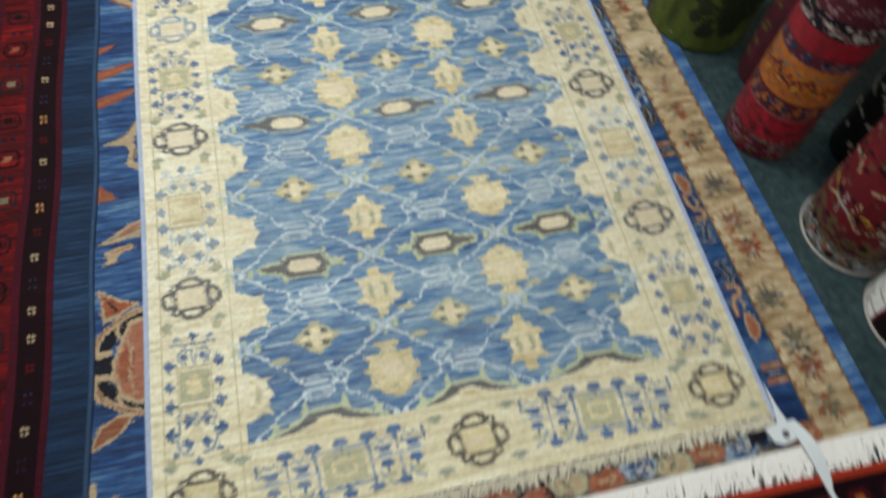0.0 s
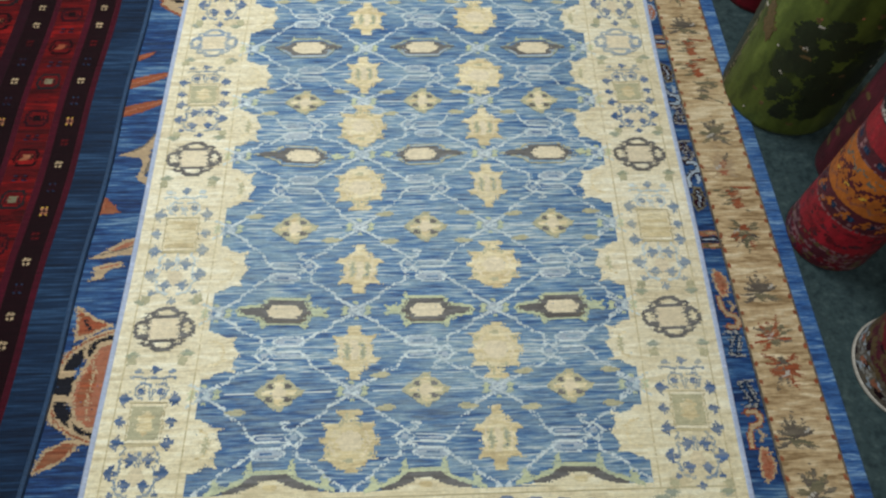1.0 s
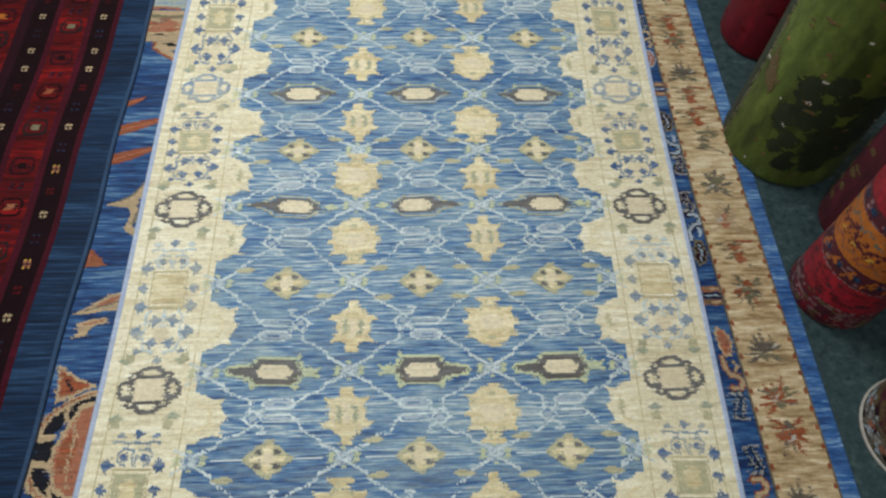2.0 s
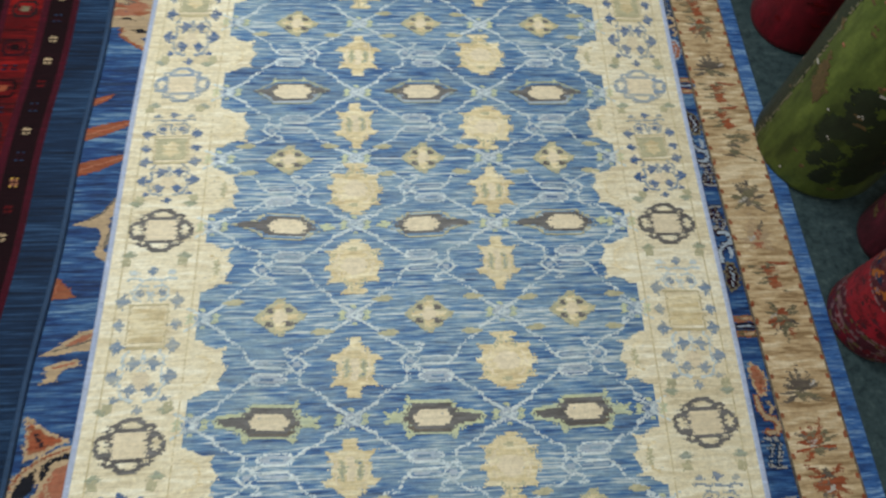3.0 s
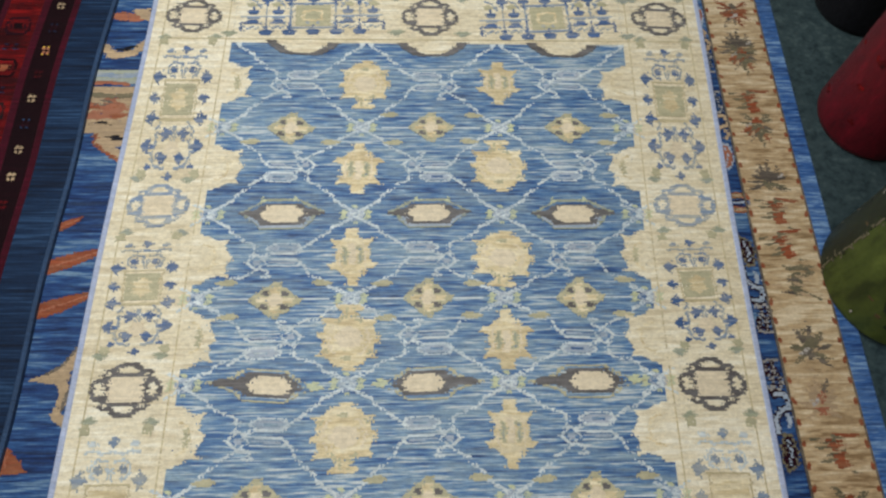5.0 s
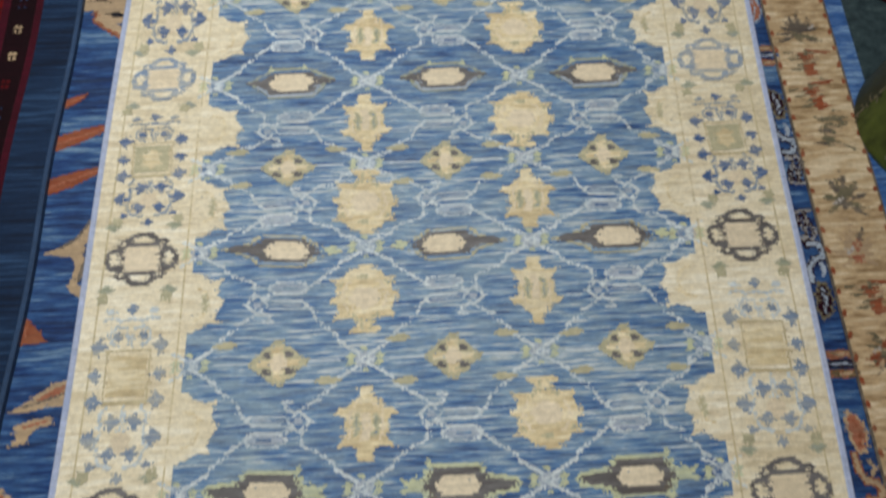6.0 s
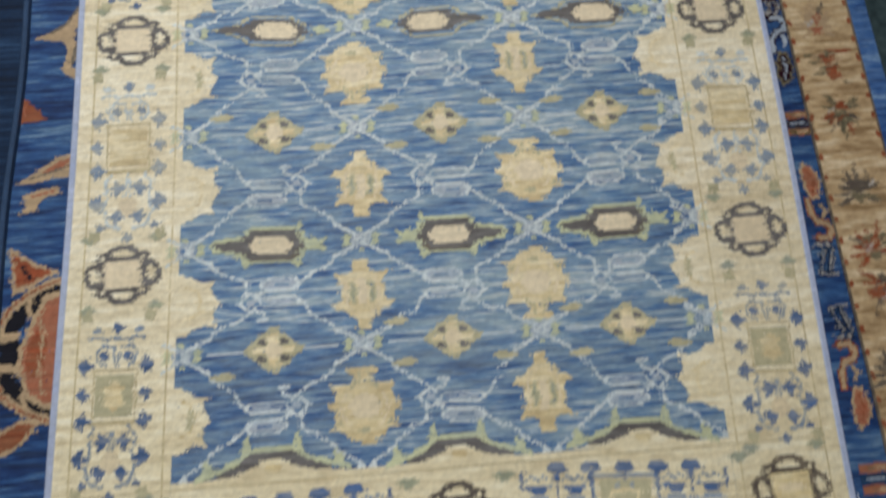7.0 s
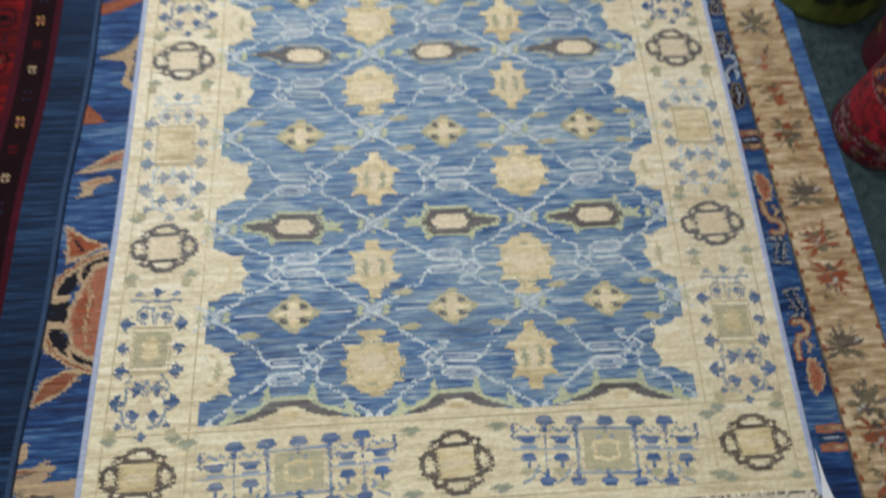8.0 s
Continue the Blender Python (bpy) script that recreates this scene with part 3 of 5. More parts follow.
for r in range(0, 17, 2):
    y = ROWS[r]
    for n, col in enumerate((-2, 0, 2)):
        x, py = centre(col * COL, y)
        if r % 4 == 2:
            part("cross_flower", FLOWER, FIELD, (x, py, Z_TOP - 0.0007), (1.06, 1.04 + rng.normal(0, 0.05), 1))
            for sx, sy in ((-0.1, 0.036), (0.1, 0.036), (-0.09, -0.042), (0.09, -0.042)):
                if rng.random() < 0.7:
                    part("leaf_dash", DASH, FIELD, (x + sx, py + sy, Z_TOP - 0.0011), (1 if sx > 0 else -1, 1, 1))
            for sx in (-0.085, 0.085):
                part("weft_line", slab("weft_line", x + sx - 0.034, x + sx + 0.034, py - 0.0018, py + 0.0018, Z_TOP - 0.002, Z_TOP + 0.0005, PALE, edge=0.0003), FIELD)
        elif 0 < r < 16:
            odd = -1 if (n % 2) == (r == 4) else 1
            part("eye_figure", EYES[r], FIELD, (x, py, Z_TOP - 0.0005), (odd * 1.18, 1.12, 1))
    for col in (-3, -1, 1, 3) if 0 < r < 16 else ():
        x, py = centre(max(-0.485, min(0.485, col * COL)), y)
        part("node_figure", NODE, FIELD, (x, py, Z_TOP - 0.0010), (1, 1, 1))
ARCH, FARARCH = end_arch(), far_arch()
for col in (-2, 0, 2):
    x, py = centre(col * COL, FIELD_NEAR + 0.036)
    part("end_arch", ARCH, BANDS[2], (x, py, Z_TOP - 0.0003))
    x, py = centre(col * COL, FIELD_FAR - 0.026)
    part("end_arch", FARARCH, BANDS[3], (x, py, Z_TOP - 0.0003), (1, -1, 1))


# figures of the border
def rosette(ring, heart):
    c = Canvas(0.156, 0.135)
    c.fold = "uv"
    c.poly(ring, (0, 0.063), (0.016, 0.061), (0.027, 0.054), (0.033, 0.046), (0.043, 0.047), (0.05, 0.04), (0.05, 0.032), (0.049, 0.028), (0.061, 0.025), (0.072, 0.014), (0.075, 0), (0.037, 0), (0.037, 0.028), (0, 0.028))
    c.poly(CREAM, (0, 0.052), (0.01, 0.051), (0.019, 0.044), (0.021, 0.037), (0.005, 0.036), (0, 0.04))
    c.poly(CREAM, (0.033, 0.038), (0.039, 0.041), (0.042, 0.037), (0.041, 0.032), (0.034, 0.031))
    c.poly(CREAM, (0.044, 0.004), (0.049, 0.012), (0.056, 0.016), (0.063, 0.009), (0.064, 0), (0.048, 0))
    c.stroke(ring, 0.003, (0, 0.046), (0, 0.034))
    c.rect(heart, -0.01, 0.037, -0.01, 0.029)
    c.poly(IVORY, (0, 0.008), (0.02, 0.006), (0.026, 0), (0, 0))
    return c.fray(0.11, rng).build("rosette")


def mushroom(c, mat, u, v, s, up):
    c.poly(mat, (u - s, v), (u - s * 0.6, v + up * s * 0.75), (u + s * 0.6, v + up * s * 0.75), (u + s, v), (u + s * 0.25, v - up * s * 0.3), (u + s * 0.2, v - up * s * 1.1), (u - s * 0.2, v - up * s * 1.1), (u - s * 0.25, v - up * s * 0.3))


def ivy(c, mat, u, v, s, out):
    """A three-lobed leaf whose tip points outwards."""
    c.poly(mat, (u - out * s * 0.9, v), (u - out * s * 0.2, v + s * 0.35), (u - out * s * 0.1, v + s * 0.95), (u + out * s * 0.45, v + s * 0.5), (u + out * s * 1.1, v + s * 0.1), (u + out * s * 0.45, v - s * 0.5), (u - out * s * 0.1, v - s * 0.95), (u - out * s * 0.2, v - s * 0.35))


def side_spray(mat, pale, heart):
    c = Canvas(0.147, 0.3)
    c.fold = "u"
    c.stroke(GUARD, 0.0035, (0.0, 0.05), (0.04, 0.05), (0.04, -0.03), (0, -0.03))
    c.rect(heart, -0.01, 0.034, -0.022, 0.042)
    c.poly(TAN, (0.0, 0.036), (0.008, 0.026), (0.02, 0.024), (0.014, 0.01), (0.02, -0.004), (0.008, -0.006), (0, -0.016))
    c.stroke(pale, 0.004, (0.003, 0.056), (0.006, 0.084), (0.026, 0.088), (0.036, 0.078), (0.034, 0.062), (0.02, 0.056))
    c.stroke(pale, 0.004, (0.0, 0.1), (0.02, 0.096), (0.036, 0.102), (0.052, 0.098))
    c.stroke(pale, 0.004, (0.0, -0.034), (0.004, -0.07), (0.0, -0.09))
    c.stroke(pale, 0.005, (0.03, -0.034), (0.042, -0.05), (0.038, -0.074), (0.044, -0.096), (0.034, -0.118), (0.012, -0.124))
    c.oval(IVORY, 0.0, -0.088, 0.016, 0.016)
    ivy(c, mat, 0.02, 0.072, 0.012, 1)
    ivy(c, mat, 0.055, 0.056, 0.017, 1)
    ivy(c, mat, 0.056, 0.012, 0.0145, 1)
    ivy(c, mat, 0.054, -0.028, 0.0175, 1)
    ivy(c, mat, 0.022, -0.058, 0.016, -1)
    ivy(c, mat, 0.053, -0.082, 0.0175, 1)
    ivy(c, mat, 0.022, -0.104, 0.0145, -1)
    ivy(c, mat, 0.047, -0.12, 0.009, 1)
    c.poly(mat, (0, 0.124), (0.008, 0.12), (0.012, 0.112), (0.004, 0.109), (0, 0.104))
    c.poly(mat, (0, -0.128), (0.005, -0.133), (0.01, -0.141), (0.003, -0.143), (0, -0.147))
    c.oval(pale, 0.04, 0.112, 0.009, 0.004)
    for s in (-1, 1):
        c.poly(OLIVE, (0.048, s * 0.128), (0.066, s * 0.124), (0.07, s * 0.136), (0.056, s * 0.146), (0.05, s * 0.138))
    return c.fray(0.08, rng).build("border_spray")


def end_spray(mat, pale):
    c = Canvas(0.36, 0.15)
    c.fold = "u"
    c.stroke(pale, 0.004, (0, 0.042), (0.052, 0.042), (0.052, -0.042), (0, -0.042))
    c.rect(OLIVE, -0.01, 0.042, -0.035, 0.035)
    c.stroke(TAN, 0.007, (0, 0.018), (0.022, 0.014), (0.022, -0.014), (0, -0.018))
    c.stroke(MAUVE, 0.004, (0.058, 0.002), (0.17, 0.002))
    for u in (0.0, 0.056, 0.112):
        c.stroke(mat, 0.004, (u, 0.05), (u, 0.004 if u else 0.042))
        mushroom(c, mat, u, 0.052, 0.018, 1)
        c.stroke(pale, 0.004, (u, -0.05), (u, -0.004 if u else -0.042))
        mushroom(c, mat, u, -0.054, 0.016, -1)
        c.oval(pale, u + 0.018, -0.04, 0.006, 0.005)
        c.oval(pale, u + 0.012, 0.026, 0.004, 0.004)
    for u in (0.084, 0.144):
        c.stroke(pale, 0.0035, (u - 0.02, 0.034), (u - 0.01, 0.044), (u, 0.034), (u + 0.01, 0.044), (u + 0.02, 0.034))
        c.poly(mat, (u - 0.018, 0.028), (u + 0.018, 0.028), (u + 0.009, 0.012), (u - 0.009, 0.012))
        c.stroke(pale, 0.005, (u - 0.014, 0.006), (u + 0.014, 0.006))
        mushroom(c, mat, u, -0.018, 0.015, 1)
        c.oval(OLIVE, u + 0.004, -0.04, 0.012, 0.007)
        c.stroke(pale, 0.0035, (u - 0.016, -0.03), (u - 0.006, -0.052), (u + 0.01, -0.06))
    c.stroke(mat, 0.005, (0.17, 0.05), (0.17, 0.02))
    return c.fray(0.05, rng).build("border_spray")


def corner_leaf():
    c = Canvas(0.06, 0.045)
    c.poly(SPRUCE_LIGHT, (-0.026, 0.01), (-0.008, 0.018), (0.0, 0.006), (0.008, 0.018), (0.026, 0.01), (0.008, -0.006), (0.0, -0.018), (-0.008, -0.006))
    c.stroke(SPRUCE_LIGHT, 0.004, (0, 0.016), (0, -0.012))
    return c.fray(0.3, rng).build("corner_leaf")


ROS_DARK, ROS_BROWN, ROS_BLUE = rosette(UMBER, TAN), rosette(SLATE, IVORY), rosette(DENIM, IVORY)
SPRAY_DEEP, SPRAY_SOFT = side_spray(ROYAL, DENIM, OLIVE), side_spray(DENIM, PALE, TAN)
END_SPRAY, LEAF = end_spray(ROYAL, DENIM), corner_leaf()
ROSE_Y = [(-0.474, ROS_DARK), (0.0, ROS_BROWN), (0.488, ROS_BROWN), (0.905, ROS_BLUE), (1.458, ROS_BROWN)]
for u in (-0.6, 0.6):
    for n, (y, data) in enumerate(ROSE_Y):
        x, py = lay(u, y)
        part("rosette", data, BANDS[0 if u < 0 else 1], (x, py, Zb - 0.0006), (0.96, 0.9, 1))
        for sx in (-0.062, 0.062):
            for sy in (-0.062, 0.066):
                part("corner_leaf", LEAF, BANDS[0 if u < 0 else 1], (x + sx, py + sy, Zb - 0.0010), (0.62 if sx > 0 else -0.62, 0.62 if sy > 0 else -0.62, 1))
    for n, data in enumerate((SPRAY_DEEP, SPRAY_SOFT, SPRAY_DEEP, SPRAY_DEEP)):
        y = (ROSE_Y[n][0] + ROSE_Y[n + 1][0]) / 2
        x, py = lay(u, y)
        part("border_spray", data, BANDS[0 if u < 0 else 1], (x, py, Zb - 0.0007), (1, (ROSE_Y[n + 1][0] - ROSE_Y[n][0] - 0.125) / 0.3, 1))
for y in (-0.478, 1.462):
    x, py = lay(0.0, y)
    part("rosette", ROS_DARK if y < 0 else ROS_BROWN, BANDS[2 if y < 0 else 3], (x, py, Zb - 0.0006))
    for u in (-0.3, 0.3):
        x, py = lay(u, y)
        part("border_spray", END_SPRAY, BANDS[2 if y < 0 else 3], (x, py, Zb - 0.0007), (1.06, 1 if y < 0 else -1, 1))
    for u in (-0.085, 0.085, -0.51, 0.51):
        for sy in (-0.06, 0.058):
            x, py = lay(u, y + sy)
            part("corner_leaf", LEAF, BANDS[2 if y < 0 else 3], (x, py, Zb - 0.0010), (0.8, 0.7, 1))
part("fringe", tassels("fringe", -0.7, 0.695, NEAR + 0.006, 0.031, 1200, FRINGE, rng, z=0.014, wide=0.0044, warp=lay, stray=1.25), rug, label="short curly undyed cotton fringe").location.z = 0.006
part("fringe", tassels("fringe", -0.7, 0.7, FAR - 0.003, 0.03, 300, FRINGE, rng, z=0.014, wide=0.0024, dirn=1, warp=lay, stray=0.7), rug, label="short curly undyed cotton fringe").location.z = 0.006

# ---- the larger rug underneath ----
under = tagged(new("large_rug"), "deep blue floral wool rug with sand border and long white fringe", "rug")
U0, U1, UN, UF = -1.95, 0.969, -0.655, 2.1


def sway(x, y):
    return x + 0.004 * math.cos(2.2 * y + 0.9), y - 0.012 * x


part("field", slab("field", U0, 0.78, UN, UF, 0.0, Z_UNDER - 0.001, UNDERBLUE, sway), under, label="deep blue wool field")
SANDBAND = part("sand_border", slab("sand_border", 0.78, 0.926, UN, UF, 0.0, Z_UNDER, SAND, sway, edge=0.001), under, label="sand-coloured border with leaf sprays")
part("outer_band", slab("outer_band", 0.926, U1, UN, UF, 0.0, Z_UNDER - 0.001, EDGEBLUE, sway), under, label="mid-blue outer band")


def leaf_spray(leaf, heart, seed, up=1):
    """A fan of pointed leaves over a small bud, worn at its edges."""
    g = np.random.default_rng(seed)
    c = Canvas(0.126, 0.126)
    foot = -0.03 * up
    for i, a in enumerate(np.linspace(-30, 210, 11)):
        a = radians(a + g.normal(0, 6))
        r = g.uniform(0.045, 0.066) * (1.15 - 0.25 * abs(math.cos(a)))
        tip = (r * math.cos(a), foot + up * r * math.sin(a) * 1.15)
        wide = g.uniform(0.004, 0.007)
        side = (-math.sin(a) * wide, math.cos(a) * wide * up)
        mid = (tip[0] * 0.6, foot + (tip[1] - foot) * 0.6)
        tone = (leaf, leaf, heart, leaf, leaf, UMBER)[int(g.integers(0, 6))]
        c.poly(tone, (0.0, foot), (mid[0] + side[0], mid[1] + side[1]), tip, (mid[0] - side[0], mid[1] - side[1]))
    c.oval(leaf, 0, foot + up * 0.018, 0.018, 0.016)
    for i in range(4):
        u, v = g.normal(0, 0.016), foot + up * g.uniform(-0.012, 0.03)
        c.stroke((heart, BEIGE, OFFWHITE, heart)[i], 0.005, (u - 0.008, v - 0.006), (u + 0.006, v + 0.008))
    c.poly(heart, (-0.016, foot - up * 0.004), (0.0, foot - up * 0.026), (0.016, foot - up * 0.004))
    return c.fray(0.16, g).build("leaf_spray")


def bare_spray(leaf, heart, seed):
    """A short bud with broken side strokes, much worn."""
    g = np.random.default_rng(seed)
    c = Canvas(0.126, 0.126)
    c.poly(leaf, (-0.012, 0.024), (0.006, 0.032), (0.014, 0.006), (0.018, -0.028), (-0.008, -0.034), (-0.016, -0.006))
    for i in range(16):
        u, v = g.normal(0, 0.026), g.uniform(-0.044, 0.044)
        c.stroke((heart, leaf, SPRUCE, BEIGE)[i % 4], g.uniform(0.004, 0.008), (u - 0.012, v), (u + 0.012, v + g.normal(0, 0.006)))
    return c.fray(0.2, g).build("leaf_spray")


SPRAYS = [leaf_spray(RUST, SPRUCE, 3), leaf_spray(SPRUCE, UMBER, 4), leaf_spray(RUST, UMBER, 5, -1), leaf_spray(UMBER, SPRUCE, 6), leaf_spray(SPRUCE, RUST, 8, -1), bare_spray(RUST, SPRUCE, 9), leaf_spray(BEIGE, SALMON, 10), bare_spray(SPRUCE, UMBER, 12)]
SPRAY_Y = (-0.6, -0.5, -0.394, -0.271, -0.155, -0.03, 0.09, 0.215, 0.344, 0.468, 0.586, 0.715, 0.806, 0.893, 1.003, 1.112, 1.205, 1.33, 1.408, 1.48, 1.59, 1.7, 1.8, 1.9)
SPRAY_KIND = (4, 2, 1, 3, 2, 0, 3, 4, 5, 6, 1, 7, 5, 5, 3, 4, 5, 4, 3, 2, 4, 0, 3, 5)
for y, kind in zip(SPRAY_Y, SPRAY_KIND):
    part("leaf_spray", SPRAYS[kind], SANDBAND, (0.853 + float(rng.normal(0, 0.004)), y, Z_UNDER - 0.0012), (0.95, 0.95, 1), turn=float(rng.normal(0, 7)))


def edge_tick():
    c = Canvas(0.015, 0.024)
    c.oval(RUST, 0, 0, 0.004, 0.01)
    return c.build("edge_tick")


TICK = edge_tick()
for u in (0.7815, 0.9245):
    part("guard_line", slab("guard_line", u - 0.0025, u + 0.0025, UN, UF, 0.004, Z_UNDER + 0.0004, UMBER, sway, edge=0.0004), under)
for n in range(58):
    for u in (0.788, 0.919):
        x, py = sway(u, -0.64 + n * 0.044)
        part("edge_tick", TICK, SANDBAND, (x, py, Z_UNDER - 0.0014), (0.9, float(rng.uniform(0.7, 1.1)), 1), turn=float(rng.normal(0, 12)))


def vine_leaf(a, b, edge):
    c = Canvas(0.06, 0.087)
    c.poly(edge, (-0.012, 0.041), (0.008, 0.03), (0.021, 0.0), (0.012, -0.036), (-0.006, -0.041), (-0.017, -0.014), (-0.02, 0.02))
    c.poly(a, (-0.01, 0.034), (0.006, 0.026), (0.016, 0.0), (0.008, -0.03), (-0.004, -0.034), (-0.012, -0.012), (-0.015, 0.018))
    c.stroke(b, 0.004, (-0.006, 0.024), (0.004, 0.0), (0.0, -0.024))
    return c.fray(0.06, rng).build("vine_figure")


def vine_curl(a, b):
    c = Canvas(0.06, 0.096)
    pts = [(-0.02, 0.042), (-0.018, 0.016), (-0.006, -0.004), (0.012, -0.008), (0.02, -0.024), (0.008, -0.038), (-0.012, -0.036)]
    c.stroke(b, 0.016, *pts)
    c.stroke(a, 0.009, *pts)
    c.stroke(a, 0.008, (0.006, 0.03), (0.014, 0.014), (0.006, 0.006))
    return c.fray(0.06, rng).build("vine_figure")


def vine_hook(a, b):
    c = Canvas(0.06, 0.081)
    for u in (-0.008, 0.01):
        c.stroke(b, 0.013, (u - 0.01, -0.03), (u - 0.002, -0.006), (u + 0.006, 0.014), (u - 0.004, 0.03))
        c.stroke(a, 0.0045, (u - 0.01, -0.03), (u - 0.002, -0.006), (u + 0.006, 0.014), (u - 0.004, 0.03), (u - 0.016, 0.022))
    c.stroke(a, 0.0045, (0.016, -0.034), (0.0, -0.036), (-0.018, -0.032))
    return c.fray(0.14, rng).build("vine_figure")


def vine_block(a, b):
    c = Canvas(0.072, 0.096)
    c.poly(a, (-0.034, 0.02), (-0.01, 0.014), (0.012, 0.02), (0.034, 0.014), (0.034, 0.038), (0.01, 0.044), (-0.034, 0.04))
    c.poly(b, (-0.034, -0.012), (0.0, -0.016), (0.034, -0.01), (0.034, 0.012), (0.01, 0.016), (-0.034, 0.01))
    c.poly(a, (-0.034, -0.04), (0.006, -0.044), (0.034, -0.038), (0.034, -0.018), (-0.006, -0.022), (-0.034, -0.016))
    c.oval(SPRUCE, -0.012, -0.03, 0.01, 0.008)
    c.oval(BEIGE, 0.012, -0.03, 0.012, 0.007)
    c.oval(BEIGE, 0.004, 0.03, 0.012, 0.007)
    c.stroke(MAUVE, 0.006, (-0.02, 0.002), (0.0, -0.002), (0.02, 0.004))
    return c.fray(0.18, rng).build("vine_figure")


VINES = [
    [vine_leaf(SALMON, RUST, BEIGE), vine_curl(BEIGE, RUST), vine_hook(GREYWHITE, NAVY), vine_block(SALMON, NAVY)],
    [vine_leaf(PLUM, MAUVE, SPRUCE), vine_curl(MAUVE, PLUM), vine_hook(GREYWHITE, PLUM), vine_block(COCOA, PLUM)],
    [vine_leaf(SALMON, MAUVE, MAUVE), vine_curl(BEIGE, NAVY), vine_hook(GREYWHITE, NAVY), vine_block(SALMON, UNDERBLUE)],
]
for n, mid in enumerate((-0.83, -0.13, 0.57, 1.27, 1.97)):
    kit = VINES[(0, 0, 1, 2, 1)[n]]
    for side in (-1, 1):
        for figure, off in ((2, 0.066), (1, 0.142), (0, 0.224), (3, 0.35)):
            y = mid + side * off
            if UN + 0.07 < y < UF - 0.05 and not (figure == 3 and side > 0 and n == 4):
                part("vine_figure", kit[figure], under, (0.756 + float(rng.normal(0, 0.002)), y, Z_UNDER - 0.002), (0.95, side * (1.0 if figure < 3 else 0.62), 1))


# large figures that show beside the upper rug
def great_palmette():
    c = Canvas(0.216, 0.42)
    c.poly(BLACK, (-0.09, 0.05), (-0.062, 0.06), (-0.03, 0.0), (-0.05, -0.05), (-0.093, -0.07), (-0.09, -0.02))
    for s in (1, -1):
        low = 0.006 if s < 0 else 0.0
        c.stroke(BLACK, 0.042, (-0.06 - low, s * 0.045), (-0.04 - low, s * 0.078), (-0.006, s * 0.1), (0.04, s * 0.112))
        c.stroke(BEIGE, 0.015, (0.06, s * 0.132), (0.02, s * 0.128), (-0.024, s * 0.108), (-0.06 - low, s * 0.078), (-0.074 - low, s * 0.05), (-0.066 - low, s * 0.026), (-0.046, s * 0.03))
        c.stroke(BEIGE, 0.009, (-0.018, s * 0.108), (-0.028, s * 0.082), (-0.02, s * 0.066))
        c.stroke(RUST, 0.004, (0.03, s * 0.131), (-0.024, s * 0.11), (-0.062, s * 0.08), (-0.074, s * 0.052))
    c.poly(BEIGE, (0.001, 0.104), (-0.021, 0.05), (-0.039, 0.006), (-0.038, -0.04), (-0.021, -0.086), (0.013, -0.108), (0.070, -0.1), (0.070, 0.1), (0.033, 0.11))
    c.poly(SALMON, (0.005, 0.09), (-0.013, 0.046), (-0.031, 0.004), (-0.030, -0.038), (-0.015, -0.076), (0.013, -0.096), (0.070, -0.09), (0.070, 0.09), (0.027, 0.098))
    c.poly(RUST, (-0.015, 0.03), (-0.025, 0.0), (-0.023, -0.034), (-0.009, -0.05), (0.007, -0.03), (0.013, 0.014), (0.001, 0.036))
    c.stroke(BEIGE, 0.005, (-0.004, 0.07), (0.004, 0.02), (0.0, -0.04), (0.006, -0.08))
    c.poly(BEIGE, (-0.067, 0.2), (-0.056, 0.106), (-0.026, 0.118), (0.028, 0.147), (-0.016, 0.164))
    c.poly(RUST, (-0.061, 0.187), (-0.051, 0.118), (-0.028, 0.126), (0.014, 0.147), (-0.02, 0.158))
    c.stroke(BLACK, 0.006, (-0.042, 0.158), (-0.026, 0.136))
    c.poly(BEIGE, (-0.092, -0.198), (-0.07, -0.142), (-0.024, -0.12), (0.008, -0.128), (-0.026, -0.17))
    c.poly(RUST, (-0.084, -0.189), (-0.064, -0.147), (-0.024, -0.128), (-0.002, -0.133), (-0.03, -0.164))
    return c.fray(0.09, rng).build("great_palmette")


def feather():
    c = Canvas(0.15, 0.075)
    c.poly(RUST, (-0.064, -0.03), (-0.05, 0.004), (0.01, 0.022), (0.07, 0.034), (0.05, 0.012), (0.0, -0.016), (-0.04, -0.03))
    c.stroke(SALMON, 0.004, (-0.05, -0.016), (0.0, 0.002), (0.05, 0.022))
    return c.fray(0.05, rng).build("feather_leaf")


def star_curl():
    c = Canvas(0.15, 0.21)
    c.stroke(BEIGE, 0.02, (0.04, 0.09), (0.02, 0.04), (0.0, 0.01), (0.014, -0.03), (0.005, -0.07), (0.03, -0.09))
    c.poly(BEIGE, (-0.066, 0.002), (-0.02, 0.018), (0.012, 0.05), (0.02, -0.012), (-0.02, -0.006))
    c.stroke(UMBER, 0.006, (0.022, 0.07), (0.0, 0.034), (-0.03, 0.014))
    c.stroke(UMBER, 0.006, (0.02, -0.02), (0.014, -0.06))
    return c.fray(0.04, rng).build("scroll_figure")


